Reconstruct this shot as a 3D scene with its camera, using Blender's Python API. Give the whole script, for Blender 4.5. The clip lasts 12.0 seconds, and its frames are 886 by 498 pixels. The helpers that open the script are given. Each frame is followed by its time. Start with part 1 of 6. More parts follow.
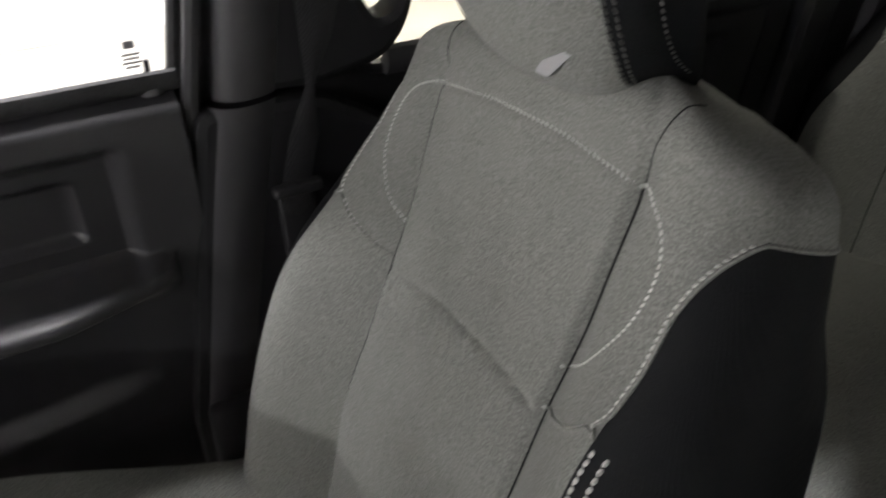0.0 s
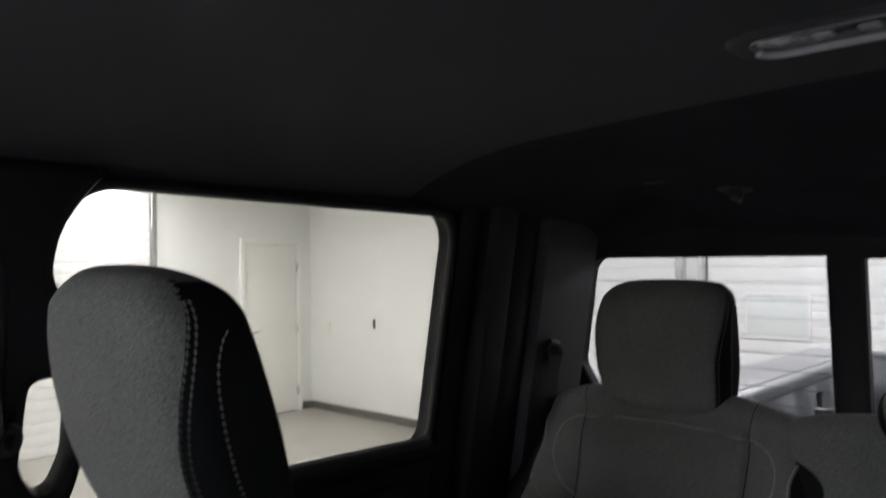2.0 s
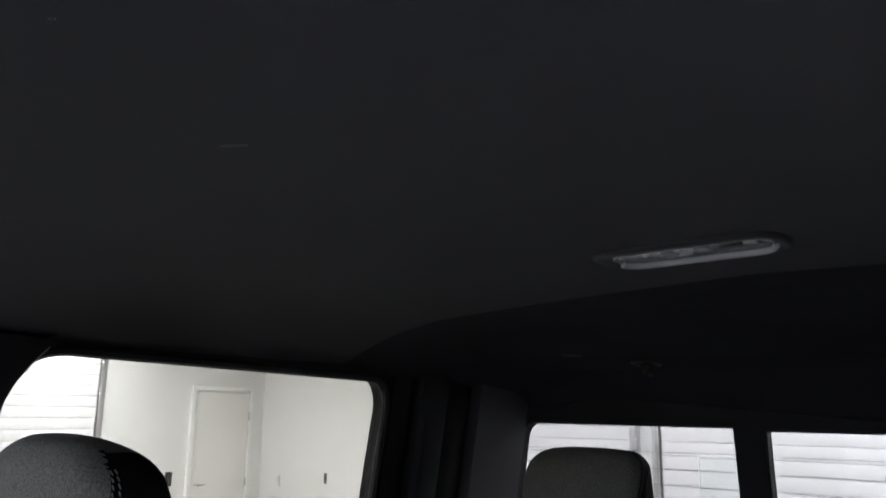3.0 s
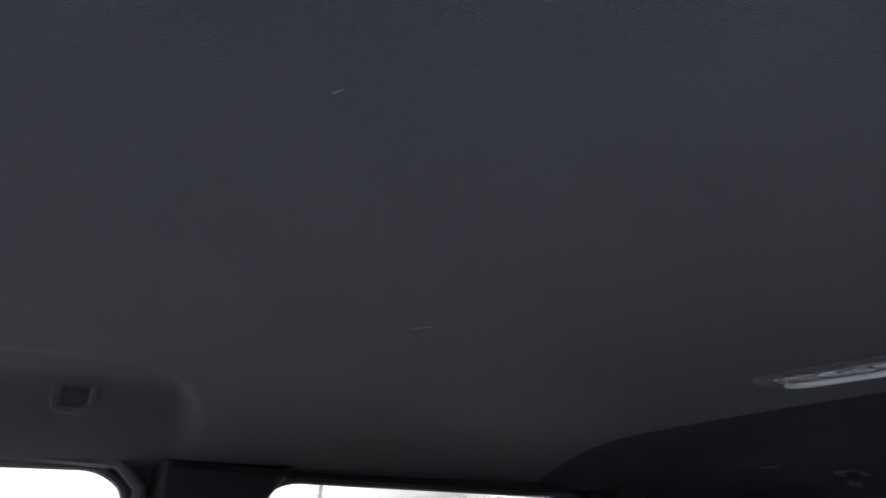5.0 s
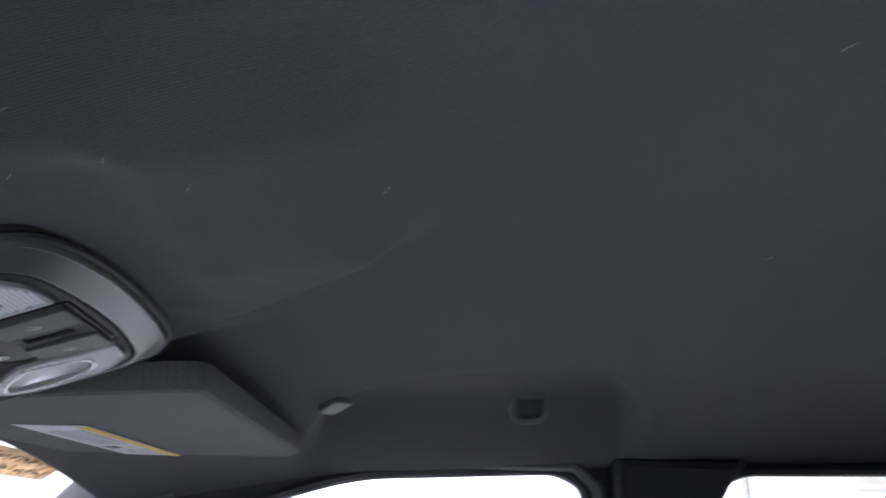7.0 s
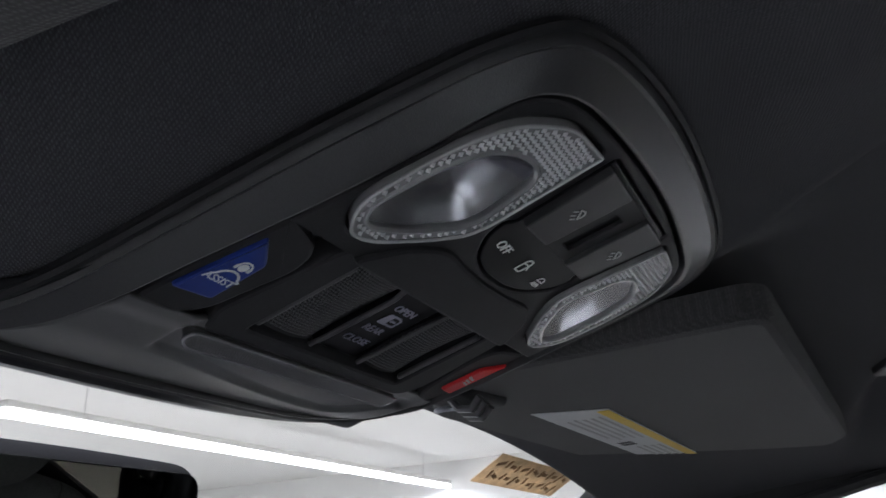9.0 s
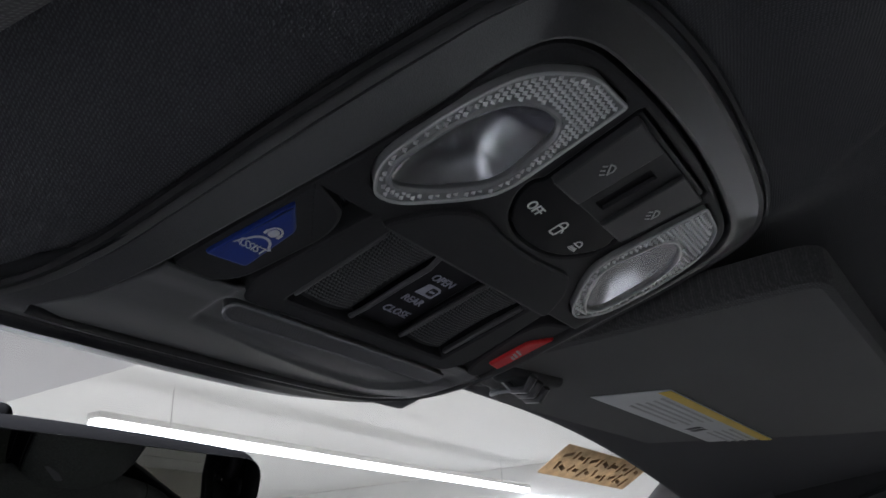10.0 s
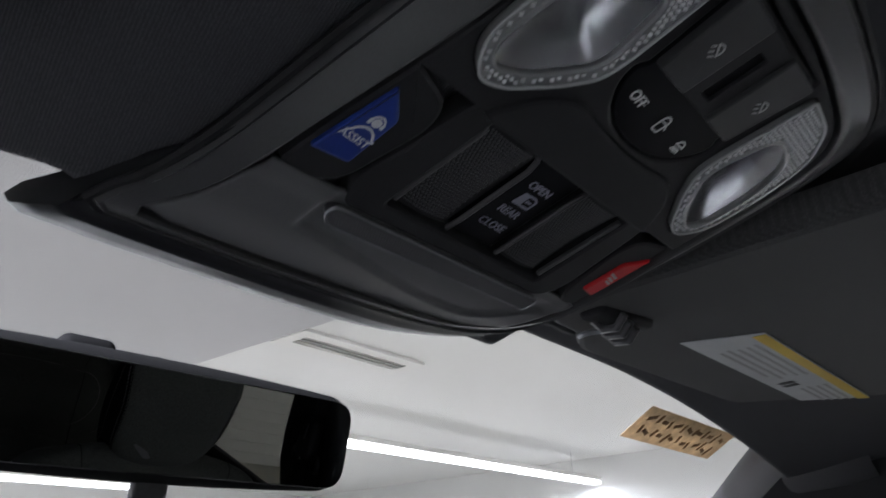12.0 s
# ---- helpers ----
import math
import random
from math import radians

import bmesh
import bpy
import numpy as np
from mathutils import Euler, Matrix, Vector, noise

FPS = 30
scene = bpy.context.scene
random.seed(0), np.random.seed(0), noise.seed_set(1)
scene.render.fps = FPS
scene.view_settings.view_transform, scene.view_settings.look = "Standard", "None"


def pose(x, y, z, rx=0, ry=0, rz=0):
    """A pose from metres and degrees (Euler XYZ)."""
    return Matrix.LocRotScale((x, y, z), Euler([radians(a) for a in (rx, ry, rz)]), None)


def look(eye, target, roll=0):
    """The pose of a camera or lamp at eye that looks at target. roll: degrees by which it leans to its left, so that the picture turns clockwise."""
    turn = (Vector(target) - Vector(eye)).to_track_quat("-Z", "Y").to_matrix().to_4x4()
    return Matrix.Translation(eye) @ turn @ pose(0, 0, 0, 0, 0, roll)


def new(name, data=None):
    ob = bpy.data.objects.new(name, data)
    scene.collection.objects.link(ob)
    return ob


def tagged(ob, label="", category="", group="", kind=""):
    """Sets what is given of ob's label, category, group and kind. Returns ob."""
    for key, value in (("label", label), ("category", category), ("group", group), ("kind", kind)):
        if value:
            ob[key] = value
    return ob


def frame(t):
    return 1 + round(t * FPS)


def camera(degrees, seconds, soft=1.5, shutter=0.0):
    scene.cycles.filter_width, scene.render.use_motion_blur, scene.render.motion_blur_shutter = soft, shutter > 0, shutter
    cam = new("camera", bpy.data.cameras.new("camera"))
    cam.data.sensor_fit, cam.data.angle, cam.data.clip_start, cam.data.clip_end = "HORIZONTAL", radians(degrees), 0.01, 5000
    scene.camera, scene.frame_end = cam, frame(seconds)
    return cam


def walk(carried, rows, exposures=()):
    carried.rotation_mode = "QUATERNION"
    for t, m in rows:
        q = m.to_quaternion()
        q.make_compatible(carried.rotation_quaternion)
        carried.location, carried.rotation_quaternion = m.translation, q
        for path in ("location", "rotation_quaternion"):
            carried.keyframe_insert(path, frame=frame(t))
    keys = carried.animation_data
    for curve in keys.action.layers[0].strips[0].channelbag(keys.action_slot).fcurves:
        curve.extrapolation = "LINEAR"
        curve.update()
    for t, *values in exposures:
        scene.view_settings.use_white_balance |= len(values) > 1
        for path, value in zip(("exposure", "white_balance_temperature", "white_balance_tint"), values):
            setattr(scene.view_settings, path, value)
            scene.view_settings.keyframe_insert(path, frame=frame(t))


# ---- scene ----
cam = camera(60.5, 12.0, shutter=0.4)
PATH = [
    (0, (0.003, 0.306, 1.745), (1.516, -0.507, 0.719), -2.9),
    (0.5, (0.003, 0.288, 1.746), (1.483, -0.763, 0.907), -1.2),
    (1, (-0.028, 0.289, 1.768), (1.473, -0.89, 1.17), -0.7),
    (1.5, (-0.11, 0.281, 1.787), (1.359, -1.049, 1.514), -0.4),
    (2, (-0.151, 0.278, 1.797), (1.222, -1.175, 1.83), -0.8),
    (2.5, (-0.198, 0.289, 1.805), (1.087, -1.217, 2.088), -0.3),
    (2.7, (-0.219, 0.301, 1.811), (1.051, -1.204, 2.16), 0.0),
    (4.3, (-0.348, 0.36, 1.832), (1.056, -0.918, 2.459), 0.5),
    (4.5, (-0.35, 0.363, 1.833), (1.094, -0.862, 2.475), 0.4),
    (5, (-0.347, 0.38, 1.829), (1.201, -0.69, 2.506), -0.1),
    (5.5, (-0.343, 0.394, 1.834), (1.32, -0.498, 2.497), -1.2),
    (6, (-0.337, 0.399, 1.836), (1.417, -0.289, 2.506), -1.6),
    (6.5, (-0.346, 0.409, 1.83), (1.475, -0.052, 2.515), -1.9),
    (7, (-0.328, 0.422, 1.834), (1.544, 0.232, 2.512), -1.8),
    (7.5, (-0.284, 0.454, 1.828), (1.587, 0.577, 2.524), -2.3),
    (7.7, (-0.269, 0.468, 1.828), (1.585, 0.726, 2.531), -2.3),
    (9.3, (-0.208, 0.505, 1.811), (1.398, 1.387, 2.613), -2.6),
    (9.5, (-0.205, 0.503, 1.809), (1.381, 1.42, 2.612), -2.5),
    (10, (-0.204, 0.497, 1.802), (1.344, 1.469, 2.615), -2.7),
    (10.5, (-0.203, 0.498, 1.795), (1.313, 1.514, 2.614), -2.6),
    (11, (-0.205, 0.498, 1.787), (1.29, 1.541, 2.61), -2.6),
    (11.5, (-0.205, 0.5, 1.783), (1.272, 1.567, 2.606), -2.5),
    (11.75, (-0.203, 0.505, 1.781), (1.268, 1.582, 2.600), -2.4),
    (12, (-0.199, 0.517, 1.776), (1.257, 1.624, 2.585), -2.2),
]
EXPOSURES = [(0.0, 0.95, 6700, 17), (0.8, 0.85, 6600, 17), (1.5, -0.05, 6300, 18), (2.7, -0.35, 6100, 19), (4.3, 0.65, 5700, 21), (6.0, 0.85, 5800, 22), (7.0, 1.05, 5700, 24), (7.7, 1.15, 5700, 24), (9.3, -0.40, 6050, 17), (12.0, -0.50, 6050, 17)]

walk(cam, [(t, look(e, g, r)) for t, e, g, r in PATH], exposures=EXPOSURES)

# ---- light of the garage, with added fill for the cab ----
world = bpy.data.worlds.new("garage_world")
scene.world = world
world.use_nodes = True
world.node_tree.nodes["Background"].inputs[0].default_value = (0.9, 0.95, 1.0, 1)
world.node_tree.nodes["Background"].inputs[1].default_value = 0.02
CEIL_Z = 3.0


def strip_light(x, y, length, watts):
    d = bpy.data.lights.new("tube_light", "AREA")
    d.shape, d.size, d.size_y, d.energy = "RECTANGLE", length, 0.10, watts
    d.color = (0.95, 0.98, 1.0)
    o = new("tube_light", d)
    o.matrix_world = pose(x, y, 2.69)
    return o


# only the first tube's place is known; the others are added, unseen
TUBES = [(4.9, 4.42, 5.2, 90), (-1.6, 5.2, 5.0, 135), (1.5, 7.4, 5.0, 240), (6.3, 1.0, 4.6, 75), (5.9, -3.0, 5.0, 270), (0.0, -4.4, 5.0, 130), (-1.45, 0.75, 0.6, 520), (0.93, 0.40, 0.2, 9)]
# the last two, short ones, are fill for the console flank and door ledge
for tx, ty, tl, tw in TUBES:
    strip_light(tx, ty, tl, tw)


# ---- materials ----
def mat(name, color, rough=0.6, metal=0.0, grain=0.0, grain_scale=300.0, blotch=0.0, blotch_scale=8.0, bump=0.0, bump_scale=600.0, spec=0.5, coat=0.0, sheen=0.0):
    m = bpy.data.materials.new(name)
    m.use_nodes = True
    nt = m.node_tree
    b = nt.nodes["Principled BSDF"]
    b.inputs["Roughness"].default_value = rough
    b.inputs["Metallic"].default_value = metal
    b.inputs["Specular IOR Level"].default_value = spec
    b.inputs["Coat Weight"].default_value = coat
    b.inputs["Sheen Weight"].default_value = sheen
    b.inputs["Base Color"].default_value = (*color, 1)
    tc = nt.nodes.new("ShaderNodeTexCoord")
    src = None
    if grain or blotch:
        n1 = nt.nodes.new("ShaderNodeTexNoise")
        n1.inputs["Scale"].default_value, n1.inputs["Detail"].default_value = grain_scale, 3
        n2 = nt.nodes.new("ShaderNodeTexNoise")
        n2.inputs["Scale"].default_value, n2.inputs["Detail"].default_value = blotch_scale, 4
        for n in (n1, n2):
            nt.links.new(tc.outputs["Object"], n.inputs["Vector"])
        r1 = nt.nodes.new("ShaderNodeMapRange")
        r1.inputs[1].default_value, r1.inputs[2].default_value, r1.inputs[3].default_value, r1.inputs[4].default_value = 0.3, 0.7, 1 - grain, 1 + grain
        r2 = nt.nodes.new("ShaderNodeMapRange")
        r2.inputs[1].default_value, r2.inputs[2].default_value, r2.inputs[3].default_value, r2.inputs[4].default_value = 0.3, 0.7, 1 - blotch, 1 + blotch
        nt.links.new(n1.outputs[0], r1.inputs[0])
        nt.links.new(n2.outputs[0], r2.inputs[0])
        mu = nt.nodes.new("ShaderNodeMath")
        mu.operation = "MULTIPLY"
        nt.links.new(r1.outputs[0], mu.inputs[0])
        nt.links.new(r2.outputs[0], mu.inputs[1])
        vm = nt.nodes.new("ShaderNodeVectorMath")
        vm.operation = "SCALE"
        vm.inputs[0].default_value = color
        nt.links.new(mu.outputs[0], vm.inputs["Scale"])
        nt.links.new(vm.outputs[0], b.inputs["Base Color"])
    if bump:
        n3 = nt.nodes.new("ShaderNodeTexNoise")
        n3.inputs["Scale"].default_value, n3.inputs["Detail"].default_value = bump_scale, 2
        nt.links.new(tc.outputs["Object"], n3.inputs["Vector"])
        bp = nt.nodes.new("ShaderNodeBump")
        bp.inputs["Strength"].default_value, bp.inputs["Distance"].default_value = bump, 0.001
        nt.links.new(n3.outputs[0], bp.inputs["Height"])
        nt.links.new(bp.outputs[0], b.inputs["Normal"])
    return m


def weave(m, pitch, strength, tilt=0.0, colour=0.0, dist=0.0004, dots=False):
    """Adds the threads of a cloth: slanted twill lines, or small woven dots, pitch metres apart."""
    nt = m.node_tree
    b = nt.nodes["Principled BSDF"]
    tc = nt.nodes.new("ShaderNodeTexCoord")
    waves = []
    for turn in (tilt, tilt + 62.0) if dots else (tilt,):
        mp = nt.nodes.new("ShaderNodeMapping")
        mp.inputs["Rotation"].default_value = (0.0, 0.0, radians(turn))
        nt.links.new(tc.outputs["Object"], mp.inputs["Vector"])
        tx = nt.nodes.new("ShaderNodeTexWave")
        tx.wave_type, tx.bands_direction = "BANDS", "X"
        tx.inputs["Scale"].default_value = 2 * math.pi / (20 * pitch)
        tx.inputs["Distortion"].default_value = 2.6 if dots else 3.5
        tx.inputs["Detail"].default_value = 1.0
        tx.inputs["Detail Scale"].default_value = 2.5
        nt.links.new(mp.outputs[0], tx.inputs["Vector"])
        waves.append(tx.outputs["Fac"])
    height = waves[0]
    if dots:
        mu = nt.nodes.new("ShaderNodeMath")
        mu.operation = "MULTIPLY"
        nt.links.new(waves[0], mu.inputs[0])
        nt.links.new(waves[1], mu.inputs[1])
        height = mu.outputs[0]
    bp = nt.nodes.new("ShaderNodeBump")
    bp.inputs["Strength"].default_value, bp.inputs["Distance"].default_value = strength, dist
    nt.links.new(height, bp.inputs["Height"])
    if b.inputs["Normal"].is_linked:
        nt.links.new(b.inputs["Normal"].links[0].from_socket, bp.inputs["Normal"])
    nt.links.new(bp.outputs[0], b.inputs["Normal"])
    if colour:
        mr = nt.nodes.new("ShaderNodeMapRange")
        mr.inputs[3].default_value, mr.inputs[4].default_value = 1 - colour, 1 + colour * (2.0 if dots else 1.0)
        nt.links.new(height, mr.inputs[0])
        sc = nt.nodes.new("ShaderNodeVectorMath")
        sc.operation = "SCALE"
        nt.links.new(b.inputs["Base Color"].links[0].from_socket, sc.inputs[0])
        nt.links.new(mr.outputs[0], sc.inputs["Scale"])
        nt.links.new(sc.outputs[0], b.inputs["Base Color"])
    return m


def glass(name, tint, gloss=0.05):
    m = bpy.data.materials.new(name)
    m.use_nodes = True
    nt = m.node_tree
    nt.nodes.clear()
    out = nt.nodes.new("ShaderNodeOutputMaterial")
    tr = nt.nodes.new("ShaderNodeBsdfTransparent")
    gl = nt.nodes.new("ShaderNodeBsdfGlossy")
    mx = nt.nodes.new("ShaderNodeMixShader")
    mx.inputs[0].default_value = gloss
    tr.inputs[0].default_value = (*tint, 1)
    gl.inputs["Roughness"].default_value = 0.02
    nt.links.new(tr.outputs[0], mx.inputs[1])
    nt.links.new(gl.outputs[0], mx.inputs[2])
    nt.links.new(mx.outputs[0], out.inputs[0])
    return m


def glow(name, color, strength):
    m = bpy.data.materials.new(name)
    m.use_nodes = True
    b = m.node_tree.nodes["Principled BSDF"]
    b.inputs["Base Color"].default_value = (*color, 1)
    b.inputs["Emission Color"].default_value = (*color, 1)
    b.inputs["Emission Strength"].default_value = strength
    return m


CLOTH = weave(mat("grey_seat_cloth", (0.225, 0.231, 0.214), 0.92, grain=0.40, grain_scale=620, blotch=0.05, blotch_scale=16, bump=0.2, bump_scale=1500, spec=0.12, sheen=0.12), 0.0017, 0.22, 38, colour=0.07)
CLOTH_BLACK = weave(mat("black_seat_side", (0.011, 0.0118, 0.013), 0.78, grain=0.2, grain_scale=500, blotch=0.12, blotch_scale=9, bump=0.15, bump_scale=1000, spec=0.2), 0.0014, 0.25, 20)
THREAD = mat("pale_thread", (0.66, 0.66, 0.63), 0.6, grain=0.15, grain_scale=900)
THREAD_GREY = mat("grey_thread", (0.19, 0.19, 0.18), 0.6, grain=0.15, grain_scale=900)
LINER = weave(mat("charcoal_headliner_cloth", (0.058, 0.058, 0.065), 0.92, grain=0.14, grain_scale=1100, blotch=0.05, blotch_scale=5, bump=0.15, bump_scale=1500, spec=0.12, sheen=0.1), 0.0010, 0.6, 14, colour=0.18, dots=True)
# the same kind of cloth, darker, for the slope behind the crease
LINER_REAR = weave(mat("darker_rear_slope_cloth", (0.043, 0.043, 0.050), 0.9, grain=0.2, grain_scale=700, blotch=0.15, blotch_scale=9, bump=0.2, bump_scale=1200, spec=0.12), 0.0012, 0.5, 14, colour=0.15, dots=True)
TRIM = mat("dark_trim_plastic", (0.024, 0.0237, 0.0262), 0.55, grain=0.12, grain_scale=900, blotch=0.10, blotch_scale=6, bump=0.25, bump_scale=1100, spec=0.3)
TRIM_MID = mat("grey_trim_plastic", (0.060, 0.059, 0.064), 0.55, grain=0.12, grain_scale=900, blotch=0.08, blotch_scale=6, bump=0.25, bump_scale=1100)
DOOR_TRIM = mat("moulded_door_plastic", (0.042, 0.0417, 0.0450), 0.38, grain=0.12, grain_scale=900, blotch=0.10, blotch_scale=6, bump=0.25, bump_scale=1100)
# paler than TRIM: light on the pillar's rounded edge, put into the colour
PILLAR = mat("lit_edge_and_seal", (0.048, 0.0475, 0.051), 0.42, grain=0.08, grain_scale=900, blotch=0.08, blotch_scale=6, bump=0.2, bump_scale=1100)
BLACK = mat("black_console_plastic", (0.028, 0.0277, 0.030), 0.52, grain=0.12, grain_scale=1500, blotch=0.10, blotch_scale=30, bump=0.10, bump_scale=2200, spec=0.16)
BLACK_SATIN = mat("satin_console_plastic", (0.085, 0.084, 0.088), 0.34, grain=0.08, grain_scale=1500, blotch=0.08, blotch_scale=25, bump=0.10, bump_scale=2200)
RIM = mat("matte_rim_plastic", (0.046, 0.0456, 0.049), 0.34, grain=0.1, grain_scale=1500, blotch=0.05, blotch_scale=25, bump=0.12, bump_scale=2200)
COVER = mat("satin_cover_plastic", (0.115, 0.1145, 0.119), 0.34, grain=0.06, grain_scale=1500, blotch=0.05, blotch_scale=25, bump=0.08, bump_scale=2200)
LAMP_STUD = mat("moulded_lens_studs", (0.66, 0.66, 0.68), 0.12, metal=0.0, grain=0.05, grain_scale=900)
REFLECTOR = mat("lamp_reflector", (0.62, 0.62, 0.64), 0.27, metal=0.92, grain=0.10, grain_scale=700, blotch=0.15, blotch_scale=60, bump=0.10, bump_scale=260)
BLACK_GLOSS = mat("gloss_black_plastic", (0.008, 0.008, 0.010), 0.34, grain=0.1, grain_scale=800, blotch=0.15, blotch_scale=40, spec=0.12)
SATIN = mat("satin_metal_strip", (0.30, 0.31, 0.33), 0.38, metal=0.85, grain=0.1, grain_scale=1200, blotch=0.1, blotch_scale=40)
STEEL = mat("bright_steel", (0.62, 0.62, 0.62), 0.25, metal=1.0, blotch=0.12, blotch_scale=60, grain=0.05)
RUBBER = mat("black_rubber", (0.028, 0.028, 0.030), 0.5, grain=0.2, grain_scale=400, blotch=0.15, blotch_scale=12)
WEB = weave(mat("black_belt_webbing", (0.055, 0.0545, 0.058), 0.6, grain=0.2, grain_scale=600, blotch=0.1, blotch_scale=30), 0.0015, 0.5, 30, colour=0.2)
CARPET = mat("black_carpet", (0.02, 0.02, 0.021), 0.95, grain=0.4, grain_scale=300, blotch=0.2, blotch_scale=6, bump=0.5, bump_scale=400)
VISOR = weave(mat("visor_cloth", (0.092, 0.091, 0.093), 0.9, grain=0.15, grain_scale=800, blotch=0.06, blotch_scale=9, spec=0.12, sheen=0.08), 0.0013, 0.5, 10, colour=0.15, dots=True)
SILVERY = mat("pale_grey_plastic", (0.15, 0.15, 0.155), 0.4, grain=0.05, grain_scale=900, blotch=0.05, blotch_scale=40)
BLUE = mat("blue_button", (0.007, 0.034, 0.25), 0.45, grain=0.06, grain_scale=900, blotch=0.06, blotch_scale=60)
RED = mat("red_button", (0.62, 0.010, 0.016), 0.45, grain=0.06, grain_scale=900, blotch=0.06, blotch_scale=60)
INK = mat("grey_print", (0.42, 0.42, 0.43), 0.5, grain=0.05, grain_scale=900)
INK_DARK = mat("dark_print", (0.08, 0.08, 0.085), 0.6, grain=0.1, grain_scale=900)
WHITE_INK = mat("white_print", (0.75, 0.75, 0.75), 0.5, grain=0.05, grain_scale=900)
PAPER = mat("white_label_film", (0.62, 0.63, 0.65), 0.45, grain=0.04, grain_scale=900, blotch=0.05, blotch_scale=30)
YELLOW = mat("yellow_label_band", (0.75, 0.52, 0.05), 0.45, grain=0.04, grain_scale=900, blotch=0.05, blotch_scale=40)
TAN = mat("tan_card", (0.72, 0.59, 0.42), 0.7, grain=0.12, grain_scale=500, blotch=0.25, blotch_scale=45)
BROWN = mat("brown_print", (0.30, 0.19, 0.10), 0.7, grain=0.15, grain_scale=500, blotch=0.2, blotch_scale=60)
MIRROR_SHELL = mat("dull_mirror_shell", (0.012, 0.012, 0.0125), 0.85, grain=0.1, grain_scale=900, spec=0.03)
MIRROR = mat("mirror_silver", (0.12, 0.122, 0.12), 0.01, metal=1.0)
WALL = mat("white_garage_paint", (0.80, 0.80, 0.785), 0.7, grain=0.015, grain_scale=120, blotch=0.02, blotch_scale=0.6, bump=0.05, bump_scale=200)
DOORPAINT = mat("white_door_paint", (0.76, 0.75, 0.72), 0.45, grain=0.01, grain_scale=120, blotch=0.02, blotch_scale=1.5)
PANEL = mat("white_sectional_panel", (0.80, 0.80, 0.80), 0.45, grain=0.01, grain_scale=90, blotch=0.02, blotch_scale=1.2)
CEIL = mat("white_ceiling_paint", (0.80, 0.80, 0.78), 0.8, grain=0.015, grain_scale=90, blotch=0.02, blotch_scale=0.5)
GREYPANEL = mat("grey_overhead_panel", (0.50, 0.50, 0.51), 0.6, grain=0.03, grain_scale=200, blotch=0.03, blotch_scale=1)
CONCRETE = mat("pale_sealed_concrete", (0.42, 0.40, 0.36), 0.35, grain=0.06, grain_scale=60, blotch=0.10, blotch_scale=0.8)
SKIRT = mat("dark_wall_base", (0.13, 0.12, 0.11), 0.6, grain=0.1, grain_scale=100, blotch=0.1, blotch_scale=4)
BED = mat("silver_truck_paint", (0.42, 0.43, 0.45), 0.35, metal=0.55, grain=0.05, grain_scale=700, blotch=0.12, blotch_scale=3)
# near-black colour that paints the shade inside slots and holes
DARKHOLE = mat("recess_shade", (0.01, 0.01, 0.01), 0.8)
CLEAR = glass("clear_window_glass", (0.97, 0.98, 0.98), 0.025)
TINTED = glass("tinted_rear_glass", (0.70, 0.695, 0.645), 0.03)
# added for the unseen driver-side rear pane, to dim the rear seat
LIGHT_CUT = glass("light_cut_rear_glass", (0.22, 0.22, 0.21), 0.03)
REAR_GLASS = glass("tinted_back_glass", (0.72, 0.72, 0.70), 0.03)
LAMP_CLEAR = bpy.data.materials.new("clear_lamp_plastic")
LAMP_CLEAR.use_nodes = True
_b = LAMP_CLEAR.node_tree.nodes["Principled BSDF"]
_b.inputs["Base Color"].default_value = (0.34, 0.34, 0.35, 1)
_b.inputs["Roughness"].default_value = 0.12
_b.inputs["Transmission Weight"].default_value = 0.25
_b.inputs["IOR"].default_value = 1.45
LAMP_FROST = mat("frosted_lamp_plastic", (0.15, 0.15, 0.155), 0.25, blotch=0.25, blotch_scale=70, grain=0.03, coat=0.4)


def translucent(m, amount):
    """Lets a thin sheet pass light from behind."""
    nt = m.node_tree
    b = nt.nodes["Principled BSDF"]
    out = nt.nodes["Material Output"]
    tl = nt.nodes.new("ShaderNodeBsdfTranslucent")
    mx = nt.nodes.new("ShaderNodeMixShader")
    mx.inputs[0].default_value = amount
    if b.inputs["Base Color"].is_linked:
        nt.links.new(b.inputs["Base Color"].links[0].from_socket, tl.inputs[0])
    nt.links.new(b.outputs[0], mx.inputs[1])
    nt.links.new(tl.outputs[0], mx.inputs[2])
    nt.links.new(mx.outputs[0], out.inputs[0])


LAMP_GLASS = glass("clear_lamp_window", (0.95, 0.95, 0.96), 0.06)
KEY = mat("satin_switch_key", (0.045, 0.045, 0.048), 0.42, grain=0.08, grain_scale=1500, blotch=0.06, blotch_scale=30, bump=0.08, bump_scale=2200, spec=0.3)
LAMP_RIM = mat("clear_lens_edge", (0.45, 0.45, 0.46), 0.2, grain=0.05, grain_scale=900)
INK_COOL = mat("cool_print", (0.34, 0.34, 0.42), 0.5, grain=0.05, grain_scale=900)
PULL_EDGE = mat("satin_pull_edge", (0.42, 0.42, 0.44), 0.26, metal=0.5, grain=0.06, grain_scale=1200, blotch=0.08, blotch_scale=40)
PULL = mat("satin_pull_insert", (0.060, 0.060, 0.064), 0.30, grain=0.06, grain_scale=1200, blotch=0.06, blotch_scale=40)
DOT_PRINT = glass("windshield_dot_print", (1, 1, 1), 0.0)
_nt = DOT_PRINT.node_tree
_tc, _vo, _mr = _nt.nodes.new("ShaderNodeTexCoord"), _nt.nodes.new("ShaderNodeTexVoronoi"), _nt.nodes.new("ShaderNodeMapRange")
